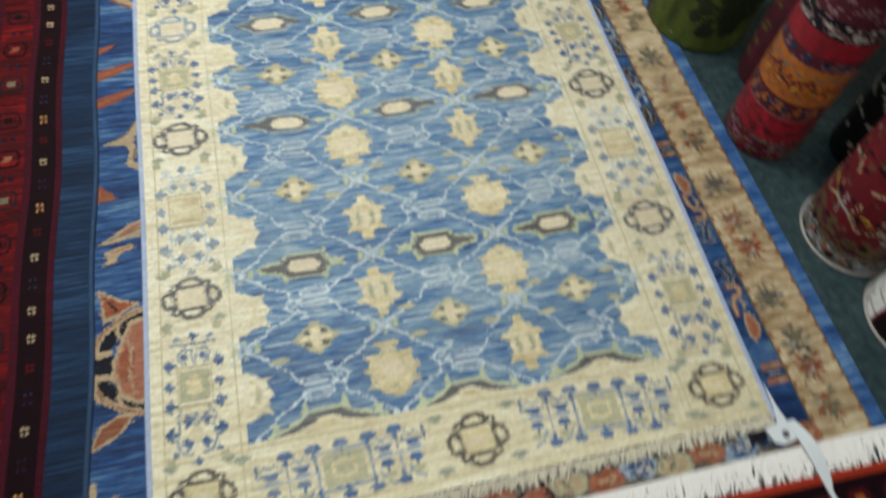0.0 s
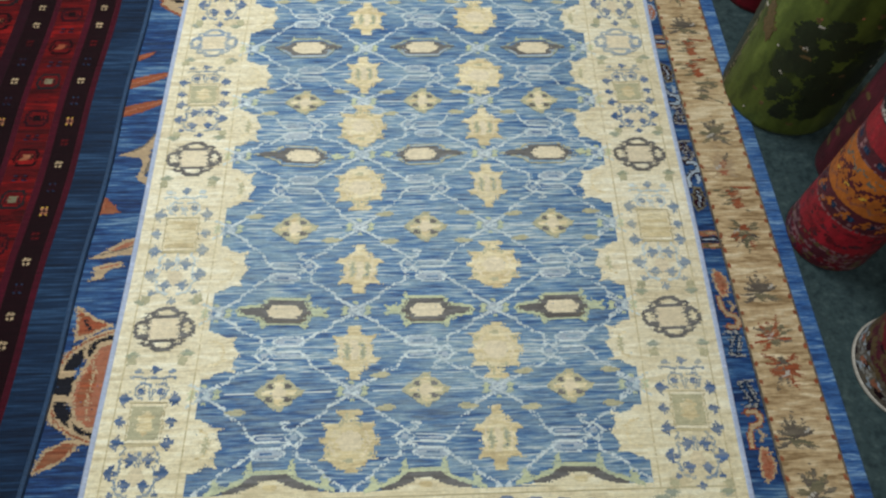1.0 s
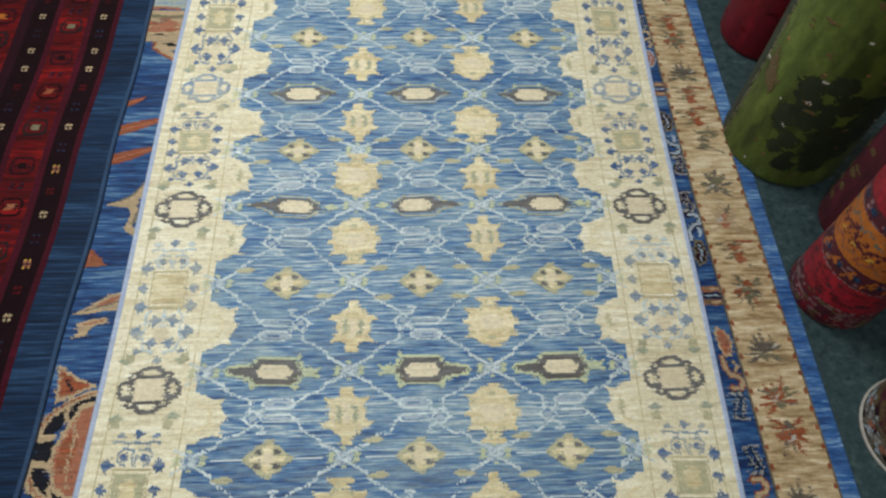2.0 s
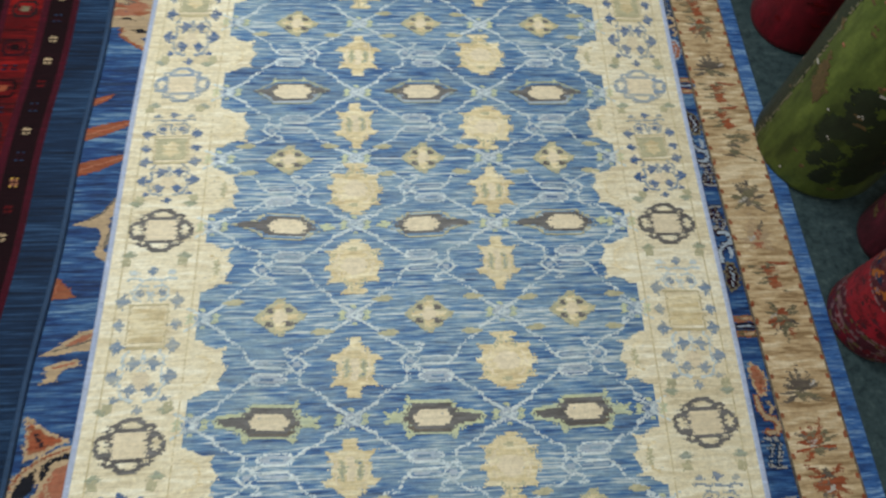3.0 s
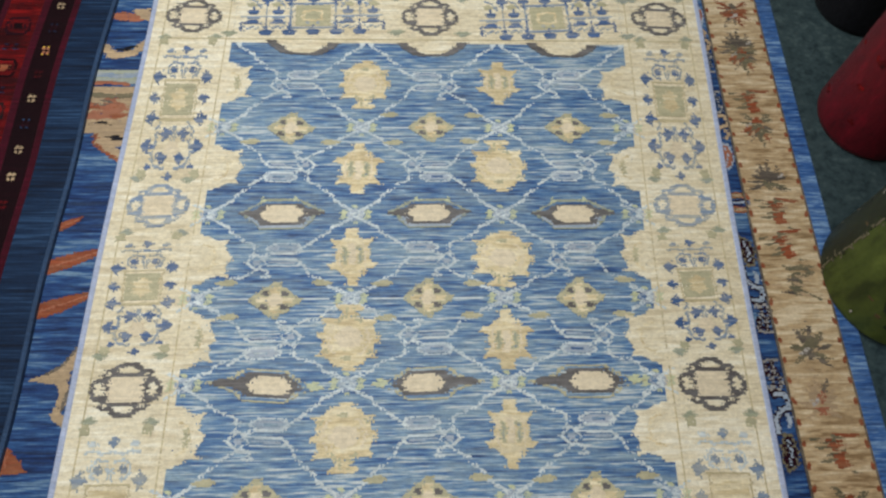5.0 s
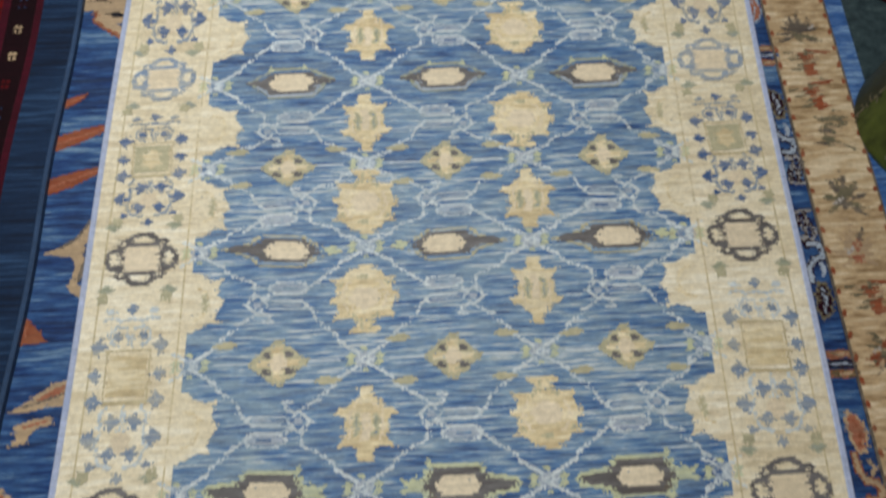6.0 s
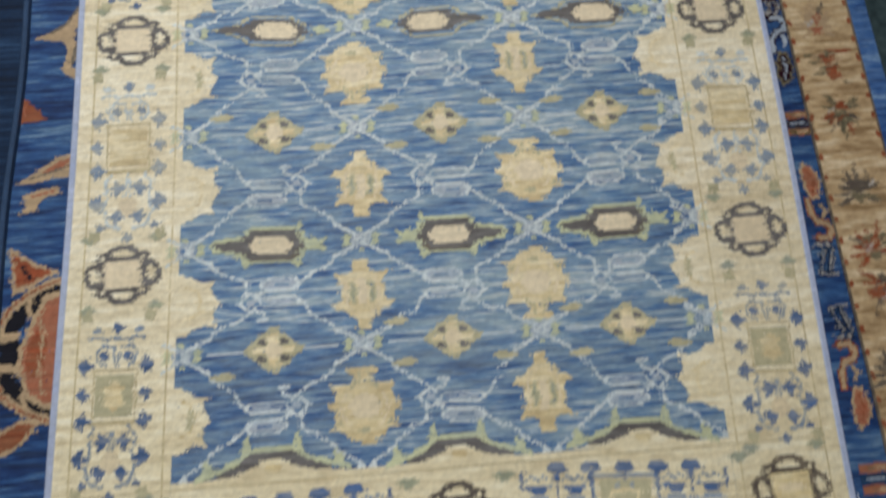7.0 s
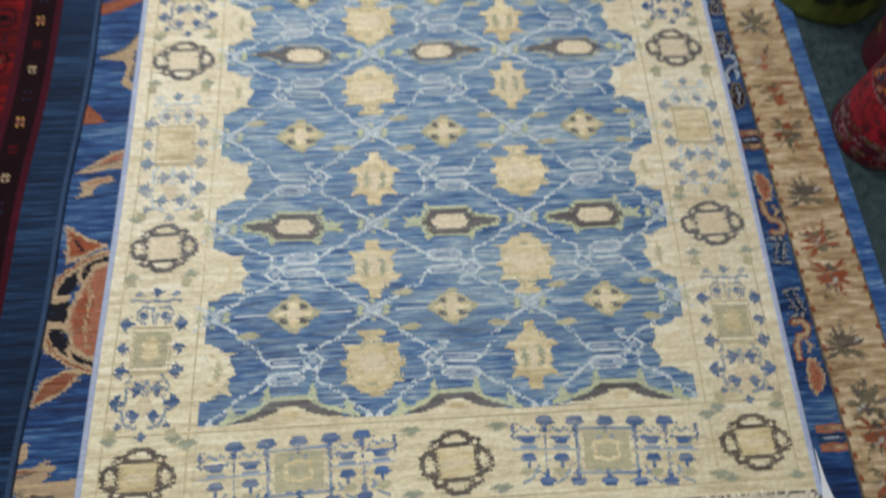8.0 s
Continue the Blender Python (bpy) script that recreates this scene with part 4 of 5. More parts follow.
def small_curl():
    c = Canvas(0.13, 0.15)
    c.poly(BEIGE, (0.06, 0.06), (0.024, 0.05), (-0.02, 0.018), (-0.056, -0.004), (-0.02, -0.002), (0.02, 0.006), (0.06, 0.008))
    c.poly(SALMON, (0.056, 0.05), (0.026, 0.04), (-0.006, 0.018), (0.03, 0.022))
    c.stroke(UMBER, 0.004, (0.05, 0.03), (0.01, 0.018), (-0.03, 0.006))
    c.poly(BEIGE, (0.03, -0.012), (-0.01, -0.016), (-0.04, -0.03), (-0.03, -0.05), (-0.05, -0.066), (-0.012, -0.058), (-0.004, -0.036), (0.03, -0.026))
    c.stroke(SALMON, 0.005, (0.02, -0.02), (-0.02, -0.03))
    return c.fray(0.1, rng).build("scroll_figure")


def wing():
    g = np.random.default_rng(19)
    c = Canvas(0.2, 0.24)
    c.poly(BEIGE, (-0.1, 0.062), (-0.065, 0.064), (-0.043, 0.078), (-0.044, 0.066), (-0.024, 0.065), (-0.043, 0.034), (-0.025, 0.036), (0.06, 0.04), (0.06, -0.04), (0.003, -0.032), (-0.025, -0.018), (-0.07, 0.002), (-0.099, 0.019))
    c.poly(BEIGE, (-0.1, 0.106), (-0.083, 0.111), (-0.08, 0.082), (-0.087, 0.074), (-0.1, 0.072))
    c.poly(RUST, (-0.052, -0.004), (-0.04, -0.006), (0.02, -0.026), (0.03, -0.038), (-0.02, -0.026))
    c.stroke(UMBER, 0.006, (-0.098, 0.048), (-0.068, 0.051))
    c.stroke(UMBER, 0.008, (-0.062, 0.012), (-0.04, 0.006), (-0.02, 0.009))
    c.stroke(UMBER, 0.007, (-0.086, 0.02), (-0.072, 0.001), (-0.056, -0.003))
    c.stroke(SALMON, 0.004, (-0.096, 0.057), (-0.06, 0.056))
    return c.fray(0.1, g).build("scroll_figure")


def triangle_leaf():
    c = Canvas(0.075, 0.084)
    c.poly(RUST, (-0.03, 0.038), (0.03, -0.03), (-0.03, -0.036))
    c.stroke(SALMON, 0.004, (-0.022, 0.02), (-0.012, -0.02))
    return c.fray(0.04, rng).build("triangle_leaf")


def far_arc():
    c = Canvas(0.15, 0.21)
    c.stroke(BEIGE, 0.02, (-0.05, -0.03), (-0.02, -0.06), (0.03, -0.05), (0.05, -0.02))
    c.poly(BLACK, (-0.02, -0.04), (0.01, -0.046), (0.036, -0.026), (0.01, -0.028))
    c.poly(SALMON, (-0.06, 0.07), (-0.02, 0.084), (0.02, 0.076), (0.05, 0.06), (0.02, 0.05), (-0.03, 0.056))
    c.poly(BEIGE, (0.0, 0.09), (0.05, 0.096), (0.06, 0.05), (0.03, 0.062))
    c.stroke(UMBER, 0.008, (-0.06, 0.03), (-0.05, -0.01))
    return c.fray(0.12, rng).build("scroll_figure")


def far_figure():
    g = np.random.default_rng(77)
    c = Canvas(0.16, 0.33)
    c.rect(SPRUCE_LIGHT, -0.07, 0.07, 0.1, 0.142)
    c.stroke(DENIM, 0.014, (-0.06, 0.13), (0.0, 0.122), (0.06, 0.128))
    c.stroke(SALMON, 0.01, (-0.06, 0.1), (-0.02, 0.104), (0.03, 0.098))
    c.rect(BEIGE, -0.07, 0.07, -0.044, 0.09)
    c.stroke(SPRUCE, 0.014, (-0.05, 0.066), (0.0, 0.06), (0.05, 0.066))
    c.poly(SALMON, (-0.066, 0.05), (-0.03, 0.036), (0.0, 0.05), (0.03, 0.04), (0.034, 0.008), (-0.02, -0.008), (-0.064, -0.006))
    for i in range(14):
        tone = (RUST, SALMON, UMBER, BEIGE)[i % 4]
        u, v = g.uniform(-0.05, 0.045), g.uniform(-0.006, 0.06)
        c.stroke(tone, g.uniform(0.004, 0.01), (u - 0.014, v), (u, v + g.uniform(-0.01, 0.01)), (u + 0.012, v))
    c.poly(BLACK, (-0.045, -0.02), (-0.014, -0.01), (0.012, -0.024), (-0.012, -0.018))
    c.poly(BEIGE, (-0.026, -0.04), (0.07, -0.04), (0.07, -0.1), (0.046, -0.128), (0.026, -0.112), (-0.018, -0.084), (-0.03, -0.064))
    c.stroke(RUST, 0.008, (-0.02, -0.05), (-0.026, -0.072), (0.0, -0.094), (0.036, -0.118))
    c.poly(BLACK, (0.0, -0.056), (0.03, -0.05), (0.05, -0.066), (0.02, -0.066))
    c.poly(UNDERBLUE, (0.03, -0.086), (0.05, -0.078), (0.066, -0.09), (0.046, -0.098))
    return c.fray(0.12, g).build("scroll_figure")


Zu = Z_UNDER - 0.0022
for name, data, x, y, s in (
    ("great_palmette", great_palmette(), -0.742, -0.128, (1, 1)), ("feather_leaf", feather(), -0.752, 0.777, (1, 1)), ("feather_leaf", feather(), -0.752, 0.675, (1, 1)),
    ("scroll_figure", star_curl(), -0.725, 0.51, (1, 1)), ("triangle_leaf", triangle_leaf(), -0.785, 0.36, (1, 1)), ("scroll_figure", small_curl(), -0.752, 0.2, (1, 1)),
    ("scroll_figure", far_figure(), -0.735, 1.155, (1, 1)), ("scroll_figure", far_arc(), -0.735, 1.4, (1, 1)), ("scroll_figure", wing(), -0.74, -0.5, (1, 1)),
    ("feather_leaf", feather(), -0.775, 0.868, (0.42, 0.6)),
):
    part(name, data, under, (x, y, Zu), (*s, 1))
part("end_band", slab("end_band", -0.98, 0.78, UN + 0.002, UN + 0.058, Z_UNDER - 0.004, Z_UNDER - 0.0004, UMBER, sway, edge=0.001), under, label="dark brown end band with floral figures")


def end_blossom(a, b, edge, seed):
    g = np.random.default_rng(seed)
    c = Canvas(0.12, 0.06)
    c.poly(edge, (-0.056, -0.01), (-0.03, 0.02), (-0.008, 0.014), (0.016, 0.028), (0.05, 0.012), (0.054, -0.014), (0.02, -0.026), (-0.026, -0.024))
    c.poly(a, (-0.044, -0.006), (-0.026, 0.012), (0.014, 0.02), (0.042, 0.008), (0.04, -0.012), (0.01, -0.02), (-0.022, -0.018))
    for i in range(5):
        u = g.uniform(-0.034, 0.034)
        c.stroke((b, edge)[i % 2], 0.006, (u - 0.008, g.uniform(-0.014, 0.0)), (u + 0.008, g.uniform(0.0, 0.012)))
    return c.fray(0.3, g).build("blossom_figure")


BLOSSOMS = [end_blossom(RUST, BEIGE, SALMON, 1), end_blossom(NAVY, MAUVE, UNDERBLUE, 2), end_blossom(BEIGE, SPRUCE, OLIVE, 3), end_blossom(UNDERBLUE, OFFWHITE, MAUVE, 4), end_blossom(SALMON, RUST, PLUM, 5)]
for n in range(21):
    x, py = sway(-0.93 + n * 0.084, UN + 0.028 + 0.008 * (n % 2))
    part("blossom_figure", BLOSSOMS[(n * 3 + n // 4) % 5], under, (x, py, Z_UNDER - 0.0016 + 0.0002 * (n % 3)), (0.85, (1, -1)[n % 2], 1), turn=float(rng.normal(0, 8)))
part("fringe", tassels("fringe", -0.95, 0.97, UN + 0.004, 0.08, 1250, WHITEFRINGE, rng, z=0.009, wide=0.004, warp=sway, stray=0.5), under, label="long white cotton fringe")

# ---- the red rug beside it ----
red = tagged(new("red_rug"), "dark red tribal rug with navy band over the blue rug", "rug")
Z_RED = 0.019


def lean(x, y):
    return x + 0.028 * (y - 0.3) + 0.002 * math.sin(4.0 * y) + 0.0035 * math.sin(11.0 * y - 3.2), y


def band(name, x0, x1, mat, lift=0.0, label=""):
    return part(name, slab(name, x0, x1, -1.2, 1.95, Z_UNDER, Z_RED + lift, mat, lean, edge=0.001), red, label=label)


band("outer_band", -0.898, -0.812, NAVY, label="plain navy outer band")
part("selvage", slab("selvage", -0.818, -0.808, -1.2, 1.95, Z_UNDER, Z_RED + 0.003, NAVYCORD, lean, edge=0.003), red, label="raised blue corded selvage")
band("inner_band", -0.914, -0.898, WINEEDGE, 0.0003)
FLOWERBAND = band("inner_band", -0.972, -0.914, MAROON, label="maroon band with small flowers")
band("inner_band", -0.99, -0.972, WINEEDGE, 0.0004)
OCTBAND = band("inner_band", -1.075, -0.99, CRIMSON, label="crimson band with octagon figures")
band("inner_band", -1.09, -1.075, WINEEDGE, 0.0004)
FLOWERBAND_TWO = band("inner_band", -1.16, -1.09, MAROON, label="maroon band with small flowers")
band("inner_band", -1.19, -1.16, PLUM, 0.0004)
REDFIELD = band("red_field", -1.9, -1.19, CRIMSON, label="crimson field with rows of octagons")


def bud(a, b):
    c = Canvas(0.03, 0.036, 0.0025)
    c.fold = "uv"
    c.rect(a, 0.002, 0.011, 0.002, 0.013)
    c.rect(b, 0.004, 0.009, 0.009, 0.016)
    return c.fray(0.04, rng).build("small_flower")


def octagon(a, b):
    c = Canvas(0.075, 0.066)
    c.fold = "uv"
    c.poly(a, (0, 0.028), (0.02, 0.028), (0.033, 0.012), (0.033, 0), (0, 0))
    c.poly(CRIMSON, (0, 0.022), (0.016, 0.022), (0.026, 0.01), (0.026, 0), (0, 0))
    c.rect(b, -0.01, 0.01, -0.01, 0.009)
    c.oval(a, 0.017, 0, 0.003, 0.008)
    return c.fray(0.06, rng).build("octagon_figure")


BUDS = [bud(BEIGE, MAROON), bud(CRIMSON, PLUM), bud(SALMON, GOLD), bud(PLUM, NAVY)]
OCTS = [octagon(PLUM, MAROON), octagon(MAROON, RUST), octagon(CHARCOAL, SPRUCE), octagon(PLUM, ORANGE)]
for n in range(42):
    for x0 in (-0.944, -1.125):
        x, py = lean(x0, -1.119 + n * 0.0725)
        part("small_flower", BUDS[(0, 3, 0, 1, 2, 3, 0, 1, 2, 3, 0, 3, 1, 0)[(n - 16) % 14]], FLOWERBAND if x0 > -1 else FLOWERBAND_TWO, (x, py, Z_RED - 0.0012), (0.85, 0.88, 1))
for n in range(46):
    x, py = lean(-1.032, -1.15 + n * 0.066)
    if n % 2:
        part("octagon_figure", OCTS[(n * 5 + n // 3) % 4], OCTBAND, (x, py, Z_RED - 0.0012), (1.0, 1.05, 1))
    else:
        part("small_flower", BUDS[(3, 1, 3)[n % 3]], OCTBAND, (x, py, Z_RED - 0.0012), (1.7, 0.6, 1))
for k in range(4):
    for n in range(30):
        x, py = lean(-1.25 - k * 0.14, -1.1 + n * 0.1)
        part("octagon_figure", OCTS[(n + k) % 4], REDFIELD, (x, py, Z_RED - 0.0012), (1.5, 1.3, 1))

# ---- the dark red rug at the near end ----
near = tagged(new("dark_red_rug"), "dark patterned rug with an orange-red selvage next to the white fringe", "rug")


def tilt(x, y):
    return x, y - 0.03 * (x - 0.5)


part("field", slab("field", -1.0, 1.3, -1.35, -0.742, 0.0, 0.011, MAROON, tilt), near)
part("selvage", slab("selvage", -1.0, 1.3, -0.742, -0.722, 0.0, 0.0125, REDEDGE, tilt, edge=0.004), near, label="orange-red selvage")
for n in range(24):
    for k in range(8):
        x, py = tilt(-0.9 + n * 0.09, -0.79 - k * 0.07)
        part("octagon_figure", (OCTS[(n + k) % 4], BUDS[n % 3])[k % 2], near, (x, py, 0.0098), (1, 0.9, 1))


# ---- standing rolls ----
def roll(name, x, y, r, tall, mat, label, canvas=None, turn=221.0, z=0.0, rim=None):
    """A rug rolled up and stood on end: a slightly bulging roll with a lapped seam and a wound end."""
    ob = tagged(new(name), label, "rolled rug", group="rolled rugs standing on the floor")
    ob.location = (x, y, z)
    seg, seam = 72, 12
    heights = [0.0, 0.006, 0.016, *np.linspace(0.06, tall - 0.03, 14), tall - 0.006, tall]
    verts, faces = [], []

    def wide(h):
        end = min(h, tall - h)
        return r * (1 - 0.05 * max(0.0, 1 - end / 0.016) ** 2) + 0.002 * math.sin(9 * h + x * 20)

    for h in heights:
        for i in range(seg):
            a = 2 * math.pi * i / seg
            lap = 0.011 * max(0.0, 1 - i / seam) if i < seam else 0.0
            verts.append(((wide(h) - lap) * math.cos(a), (wide(h) - lap) * math.sin(a), h))
    for j in range(len(heights) - 1):
        for i in range(seg):
            a, b = j * seg + i, j * seg + (i + 1) % seg
            faces.append((a, b, b + seg, a + seg))
    faces += [tuple(range(seg - 1, -1, -1)), tuple(range((len(heights) - 1) * seg, len(heights) * seg))]
    part("wound_body", mesh("wound_body", verts, faces, [mat], smooth=False), ob)
    turns = 7
    sv, sf = [], []
    for i in range(turns * 28):
        a = 2 * math.pi * i / 28
        q = r * 0.12 + (r * 0.82) * i / (turns * 28)
        for dq, h in ((0, tall), (0, tall + 0.006), (0.007, tall + 0.006), (0.007, tall)):
            sv.append(((q + dq) * math.cos(a), (q + dq) * math.sin(a), h))
        if i:
            b = (i - 1) * 4
            sf += [(b + e, b + e + 1, b + e + 5, b + e + 4) for e in range(3)]
    part("wound_end", mesh("wound_end", sv, sf, [mat]), ob)
    if canvas:
        lift = canvas.ny * canvas.k / 2

        def wrap(u, v, h):
            a = radians(turn) + u / r
            q = wide(v + lift) + h
            return (q * math.cos(a), q * math.sin(a), v + lift)

        tagged(part("pile_pattern", canvas.build("pile_pattern", 0.0015, wrap), ob), kind="stuff")
    if rim:
        rv, rf = [], []
        for i in range(seg):
            a = 2 * math.pi * i / seg
            for q, h in ((r - 0.004, 0.0), (r + 0.004, 0.001), (r + 0.0045, 0.007), (r, 0.01)):
                rv.append((q * math.cos(a), q * math.sin(a), h))
            b, c = i * 4, ((i + 1) % seg) * 4
            rf += [(b + e, c + e, c + e + 1, b + e + 1) for e in range(3)]
        part("edge_binding", mesh("edge_binding", rv, rf, [rim], smooth=True), ob, label="white overcast edge binding")
    return ob


def scatter(c, mat, count, v0, v1, a, b, g):
    half = c.nx * c.k / 2
    for _ in range(count):
        c.oval(mat, g.uniform(-half, half), g.uniform(v0, v1) - c.ny * c.k / 2, a * g.uniform(0.6, 1.3), b * g.uniform(0.6, 1.3))


def banded_roll_pattern(r):
    g = np.random.default_rng(11)
    c = Canvas(2 * math.pi * r * 0.96, 0.95, 0.005)
    half, o = c.nx * c.k / 2, 0.475
    for v0, v1, mat in ((0.0, 0.012, WINE), (0.012, 0.085, BURGUNDY), (0.085, 0.18, SCARLET), (0.18, 0.235, BURGUNDY), (0.235, 0.36, ORANGE), (0.36, 0.4, BURGUNDY), (0.4, 0.46, SCARLET), (0.46, 0.51, CHARCOAL), (0.51, 0.6, BURGUNDY), (0.6, 0.68, SCARLET), (0.68, 0.78, ORANGE), (0.78, 0.95, BURGUNDY)):
        c.rect(mat, -half, half, v0 - o, v1 - o)
    for tone, count, v0, v1, a, b in ((COCOA, 110, 0.014, 0.085, 0.009, 0.006), (GREYROSE, 170, 0.016, 0.085, 0.007, 0.005), (WINE, 90, 0.012, 0.095, 0.009, 0.006), (BURGUNDY, 40, 0.085, 0.18, 0.01, 0.005), (WINE, 70, 0.09, 0.18, 0.012, 0.006), (GREYROSE, 60, 0.185, 0.23, 0.006, 0.004), (GREYROSE, 90, 0.365, 0.395, 0.006, 0.004), (OFFWHITE, 60, 0.465, 0.505, 0.007, 0.005), (GREYROSE, 70, 0.46, 0.51, 0.007, 0.005), (GREYROSE, 120, 0.52, 0.59, 0.008, 0.006)):
        scatter(c, tone, count, v0, v1, a, b, g)
    step = 0.05
    for i in range(int(2 * half / step)):
        u = -half + (i + 0.5) * step
        up = 1 if i % 2 else -1
        c.stroke(BURGUNDY, 0.009, (u - 0.03, 0.29 - o), (u - 0.012, 0.305 - o + up * 0.02), (u + 0.012, 0.295 - o - up * 0.012), (u + 0.03, 0.31 - o))
        c.stroke(UMBER, 0.006, (u - 0.02, 0.338 - o), (u, 0.324 - o), (u + 0.016, 0.344 - o))
        c.stroke(RUST, 0.008, (u - 0.025, 0.266 - o), (u - 0.006, 0.25 - o), (u + 0.02, 0.264 - o))
        c.stroke(BURGUNDY, 0.005, (u - 0.01, 0.272 - o), (u + 0.004, 0.284 - o), (u + 0.016, 0.274 - o))
        c.stroke(ORANGE, 0.007, (u - 0.012, 0.19 - o), (u, 0.222 - o), (u + 0.008, 0.196 - o))
        c.oval(NAVY, u + 0.018, 0.208 - o, 0.01, 0.008)
        c.oval(NAVY, u - 0.01, 0.382 - o, 0.012, 0.009)
        c.oval(GOLD, u + 0.006, 0.28 - o, 0.006, 0.005)
    for v in (0.178, 0.235, 0.362, 0.51):
        for i in range(int(2 * half / 0.015)):
            c.oval(GREYROSE, -half + i * 0.015, v - o, 0.004, 0.003)
    return c.fray(0.08, g)


def tree_roll_pattern(r):
    g = np.random.default_rng(5)
    c = Canvas(2 * math.pi * r * 0.96, 1.0, 0.005)
    o = 0.5
    for cu, cv, s in ((0.09, 0.19, 1.0), (0.06, 0.31, 0.75), (0.16, 0.25, 0.9), (0.3, 0.55, 0.9), (-0.34, 0.5, 0.8), (0.06, 0.74, 0.9)):
        for _ in range(34):
            a, q = g.uniform(0, 2 * math.pi), 0.1 * s * math.sqrt(g.random())
            c.oval(DARKGREEN, cu + q * math.cos(a) * 1.0, cv - o + q * math.sin(a) * 1.15, g.uniform(0.012, 0.03), g.uniform(0.012, 0.03))
    c.poly(COCOA, (-0.105, 0.27 - o), (-0.072, 0.25 - o), (-0.066, 0.29 - o), (-0.09, 0.33 - o), (-0.12, 0.37 - o), (-0.128, 0.32 - o))
    c.rect(DARKGREEN, -0.52, -0.15, -0.5, 0.5)
    c.rect(SPRUCE, -0.153, -0.146, -0.5, 0.5)
    scatter(c, OFFWHITE, 90, 0.03, 0.9, 0.0036, 0.0036, g)
    scatter(c, SALMON, 40, 0.05, 0.9, 0.0036, 0.0036, g)
    scatter(c, COCOA, 60, 0.05, 0.9, 0.008, 0.006, g)
    return c.fray(0.06, g)


def tribal_roll_pattern(r):
    g = np.random.default_rng(21)
    c = Canvas(2 * math.pi * r * 0.96, 0.6, 0.005)
    half, o = c.nx * c.k / 2, 0.3
    c.rect(UMBER, -half, half, 0.006 - o, 0.07 - o).rect(BURGUNDY, -half, half, 0.07 - o, 0.12 - o).rect(WINE, -half, half, 0.12 - o, 0.6 - o)
    for i in range(int(2 * half / 0.06)):
        u = -half + 0.03 + i * 0.06
        c.stroke(GREYWHITE, 0.007, (u - 0.016, 0.024 - o), (u, 0.05 - o), (u + 0.012, 0.03 - o))
        c.oval(SALMON, u + 0.026, 0.04 - o, 0.009, 0.011)
        c.stroke(COCOA, 0.007, (u - 0.018, 0.085 - o), (u - 0.004, 0.1 - o), (u + 0.01, 0.092 - o))
    for i in range(int(2 * half / 0.15)):
        u = -half + 0.08 + i * 0.15
        c.stroke(BEIGE, 0.005, (u - 0.045, 0.18 - o), (u - 0.03, 0.23 - o), (u + 0.03, 0.23 - o), (u + 0.045, 0.18 - o), (u, 0.15 - o), (u - 0.045, 0.18 - o))
        c.stroke(GOLD, 0.007, (u - 0.024, 0.186 - o), (u, 0.205 - o), (u + 0.024, 0.186 - o))
        c.stroke(GREYWHITE, 0.009, (u + 0.075, 0.15 - o), (u + 0.075, 0.21 - o))
        c.stroke(GREYWHITE, 0.009, (u + 0.05, 0.18 - o), (u + 0.1, 0.18 - o))
        c.stroke(BEIGE, 0.008, (u - 0.03, 0.28 - o), (u + 0.03, 0.31 - o), (u + 0.05, 0.28 - o))
    scatter(c, MAUVE, 90, 0.01, 0.07, 0.008, 0.006, g)
    scatter(c, COCOA, 120, 0.06, 0.13, 0.011, 0.008, g)
    scatter(c, PLUM, 160, 0.0, 0.58, 0.012, 0.008, g)
    scatter(c, COCOA, 110, 0.0, 0.58, 0.009, 0.006, g)
    scatter(c, OFFWHITE, 40, 0.3, 0.58, 0.008, 0.006, g)
    return c.fray(0.06, g)


def fringed_pattern(r):
    """The fringed end lies along the seam, with a thin red edge beside it."""
    g = np.random.default_rng(61)
    c = Canvas(2 * math.pi * r * 0.96, 0.5, 0.004)
    o = 0.25
    c.rect(SCARLET, -0.13, -0.118, -o, o)
    for i in range(240):
        v = g.uniform(-o, o)
        c.stroke((WHITEFRINGE, OFFWHITE)[i % 3 == 0], g.uniform(0.005, 0.011), (-0.13, v), (-0.19, v + g.normal(0, 0.008)), (-g.uniform(0.22, 0.31), v + g.normal(0, 0.012)))
    return c


def flecked_pattern(r, mat, count, lo, hi, seed):
    g = np.random.default_rng(seed)
    c = Canvas(2 * math.pi * r * 0.96, hi, 0.006)
    scatter(c, mat, count, lo, hi, 0.012, 0.008, g)
    return c.fray(0.06, g)


roll("rug_roll", 1.082, 0.722, 0.168, 1.25, LEAFGREEN, "thick rolled green rug with dark green tree shapes", tree_roll_pattern(0.168), z=0.0)
roll("rug_roll", 1.077, 0.232, 0.11, 1.15, WINE, "rolled red rug with gold chain band and burgundy stripes", banded_roll_pattern(0.11))
roll("rug_roll", 1.165, -0.145, 0.135, 0.9, WINE, "rolled red tribal rug with white edge binding", tribal_roll_pattern(0.135), rim=OFFWHITE)
roll("rug_roll", 1.14, 1.165, 0.132, 1.1, WINE, "plain dark red rolled rug standing on end", flecked_pattern(0.132, CRIMSON, 90, 0.03, 0.9, 31))
roll("rug_roll", 1.215, 1.545, 0.125, 1.2, CHARCOAL, "plain black rolled rug standing on end")
roll("rug_roll", 1.205, 0.44, 0.1, 1.2, BURGUNDY, "dark maroon rolled rug with ochre blotches near its foot", flecked_pattern(0.1, COCOA, 40, 0.02, 0.3, 41))
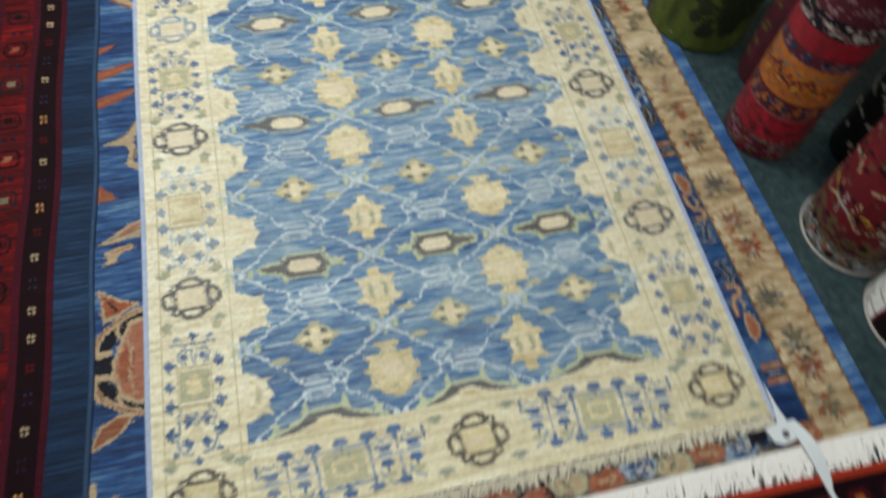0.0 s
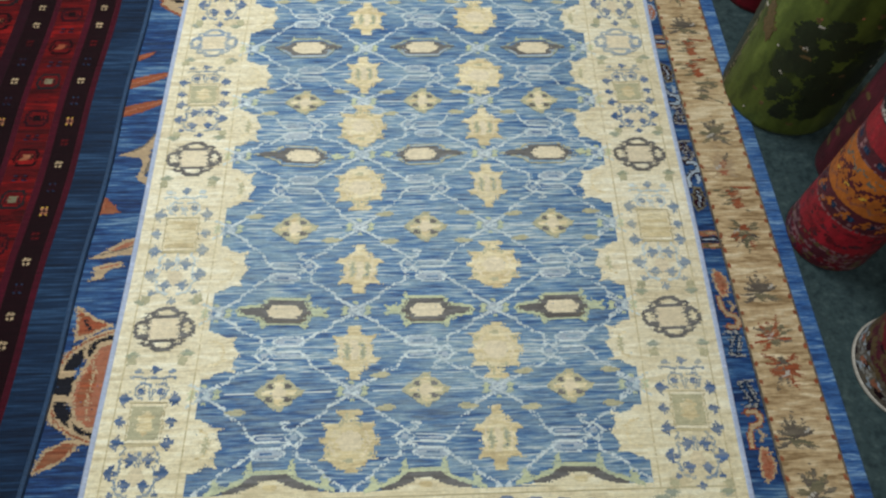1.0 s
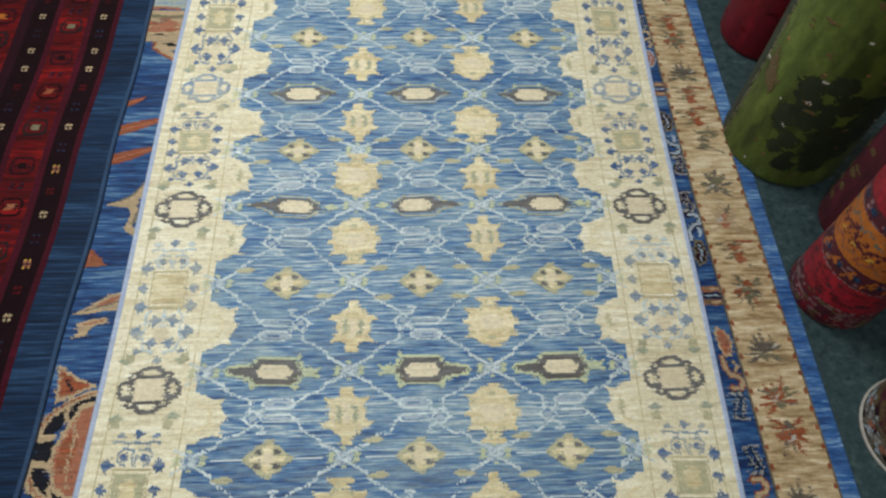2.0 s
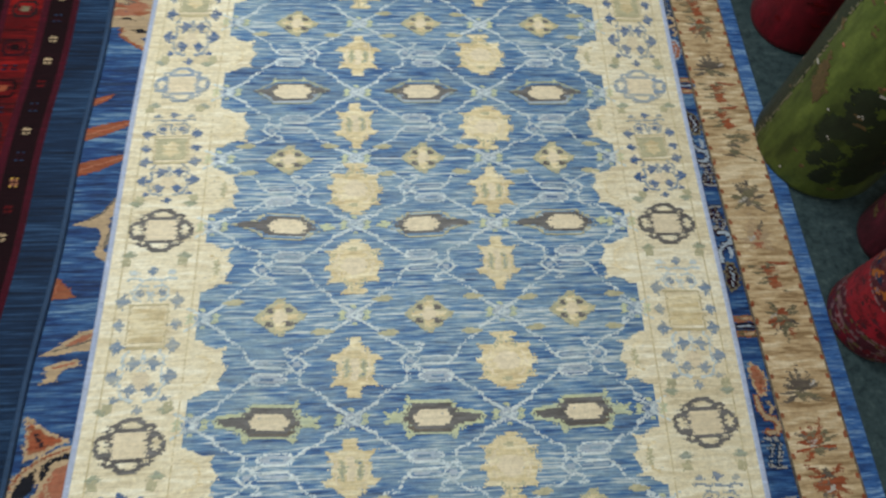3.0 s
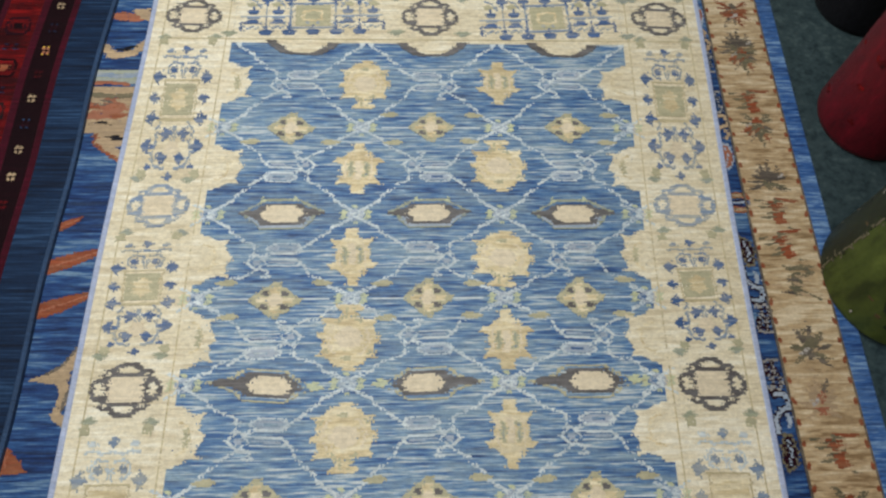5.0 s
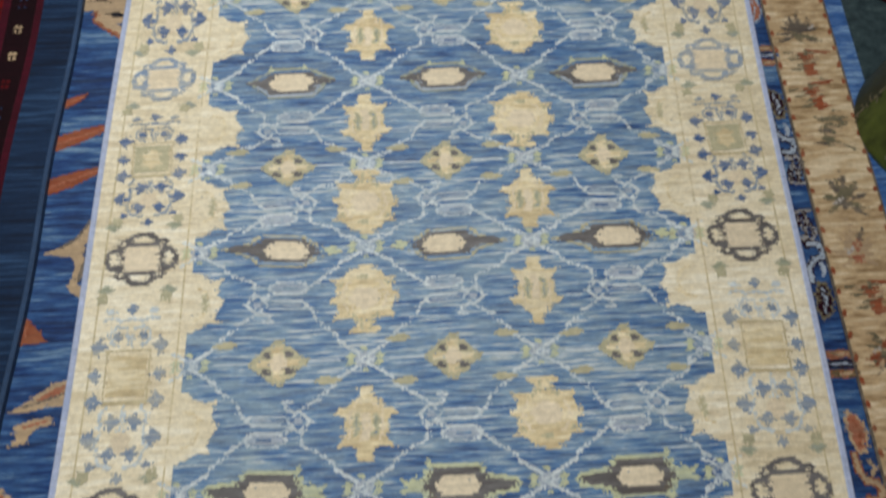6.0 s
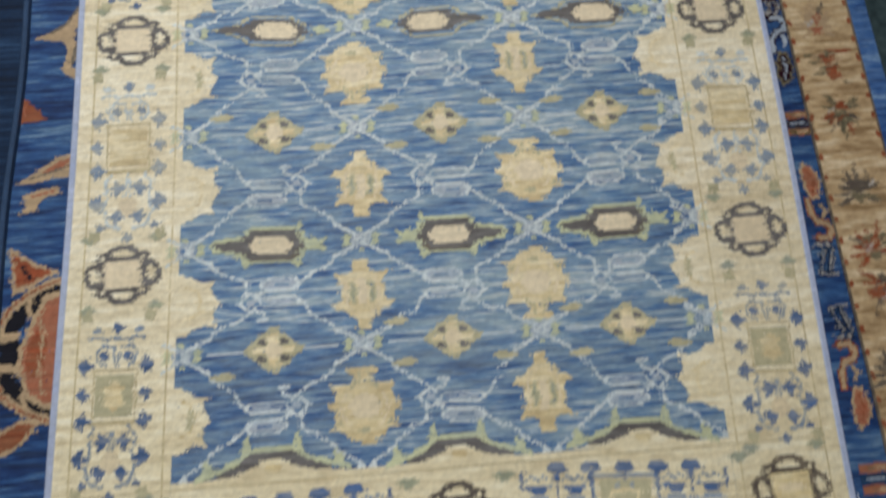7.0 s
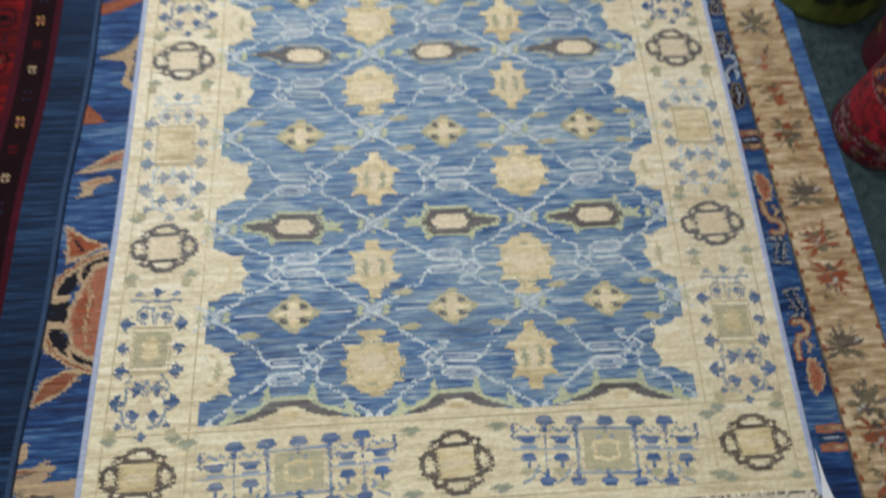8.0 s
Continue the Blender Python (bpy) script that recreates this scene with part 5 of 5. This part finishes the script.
roll("rug_roll", 1.37, 0.1, 0.115, 1.1, CHARCOAL, "black rolled rug with white flecks", flecked_pattern(0.115, OFFWHITE, 170, 0.02, 0.7, 51))
roll("rug_roll", 1.212, -0.425, 0.14, 0.7, MAROON, "dark maroon rolled rug with white fringe and red edge", fringed_pattern(0.14), rim=OFFWHITE)

# ---- the tag at the corner ----
tag = tagged(new("rug_tag"), "white plastic tag with eyelet and strap at the rug corner", "tag")
tv, tf = [], []
outline = [(0.655, -0.607), (0.664, -0.64), (0.684, -0.65), (0.728, -0.643), (0.733, -0.628), (0.716, -0.598), (0.708, -0.56), (0.703, -0.5), (0.7, -0.56), (0.692, -0.597)]
for z in (0.0245, 0.0262):
    tv += [(x, y, z + 0.05 * max(0, y + 0.58) * 0.2) for x, y in outline]
m = len(outline)
tf = [tuple(range(m - 1, -1, -1)), tuple(range(m, 2 * m))] + [(i, (i + 1) % m, m + (i + 1) % m, m + i) for i in range(m)]
part("tag_sheet", mesh("tag_sheet", tv, tf, [TAGWHITE]), tag)
bm = bmesh.new()
bmesh.ops.create_cone(bm, cap_ends=True, segments=20, radius1=0.0095, radius2=0.008, depth=0.002, matrix=Matrix.Translation((0.699, -0.628, 0.0272)))
em = bpy.data.meshes.new("eyelet")
bm.to_mesh(em)
bm.free()
em.materials.append(EYELET)
part("eyelet", em, tag, label="dull metal eyelet")
part("clip", slab("clip", 0.615, 0.652, -0.632, -0.606, 0.012, 0.0262, BLACK, edge=0.002), tag, label="small black clip")
sv, sf = [], []
for i in range(25):
    f = i / 24
    cx, cy = 0.722 + 0.03 * math.sin(f * 2.4), -0.6 - 0.24 * f
    cz = 0.0255 - 0.01 * f + 0.008 * math.sin(f * 7)
    w = 0.012 + 0.004 * math.sin(f * 5)
    tw = 0.003 * math.sin(f * 6)
    sv += [(cx - w, cy, cz - tw), (cx + w, cy, cz + tw), (cx + w, cy, cz + tw + 0.0012), (cx - w, cy, cz - tw + 0.0012)]
    if i:
        b = (i - 1) * 4
        sf += [(b + e, b + (e + 1) % 4, b + 4 + (e + 1) % 4, b + 4 + e) for e in range(4)]
part("strap", mesh("strap", sv, sf, [TAGWHITE]), tag, label="thin white plastic strap")
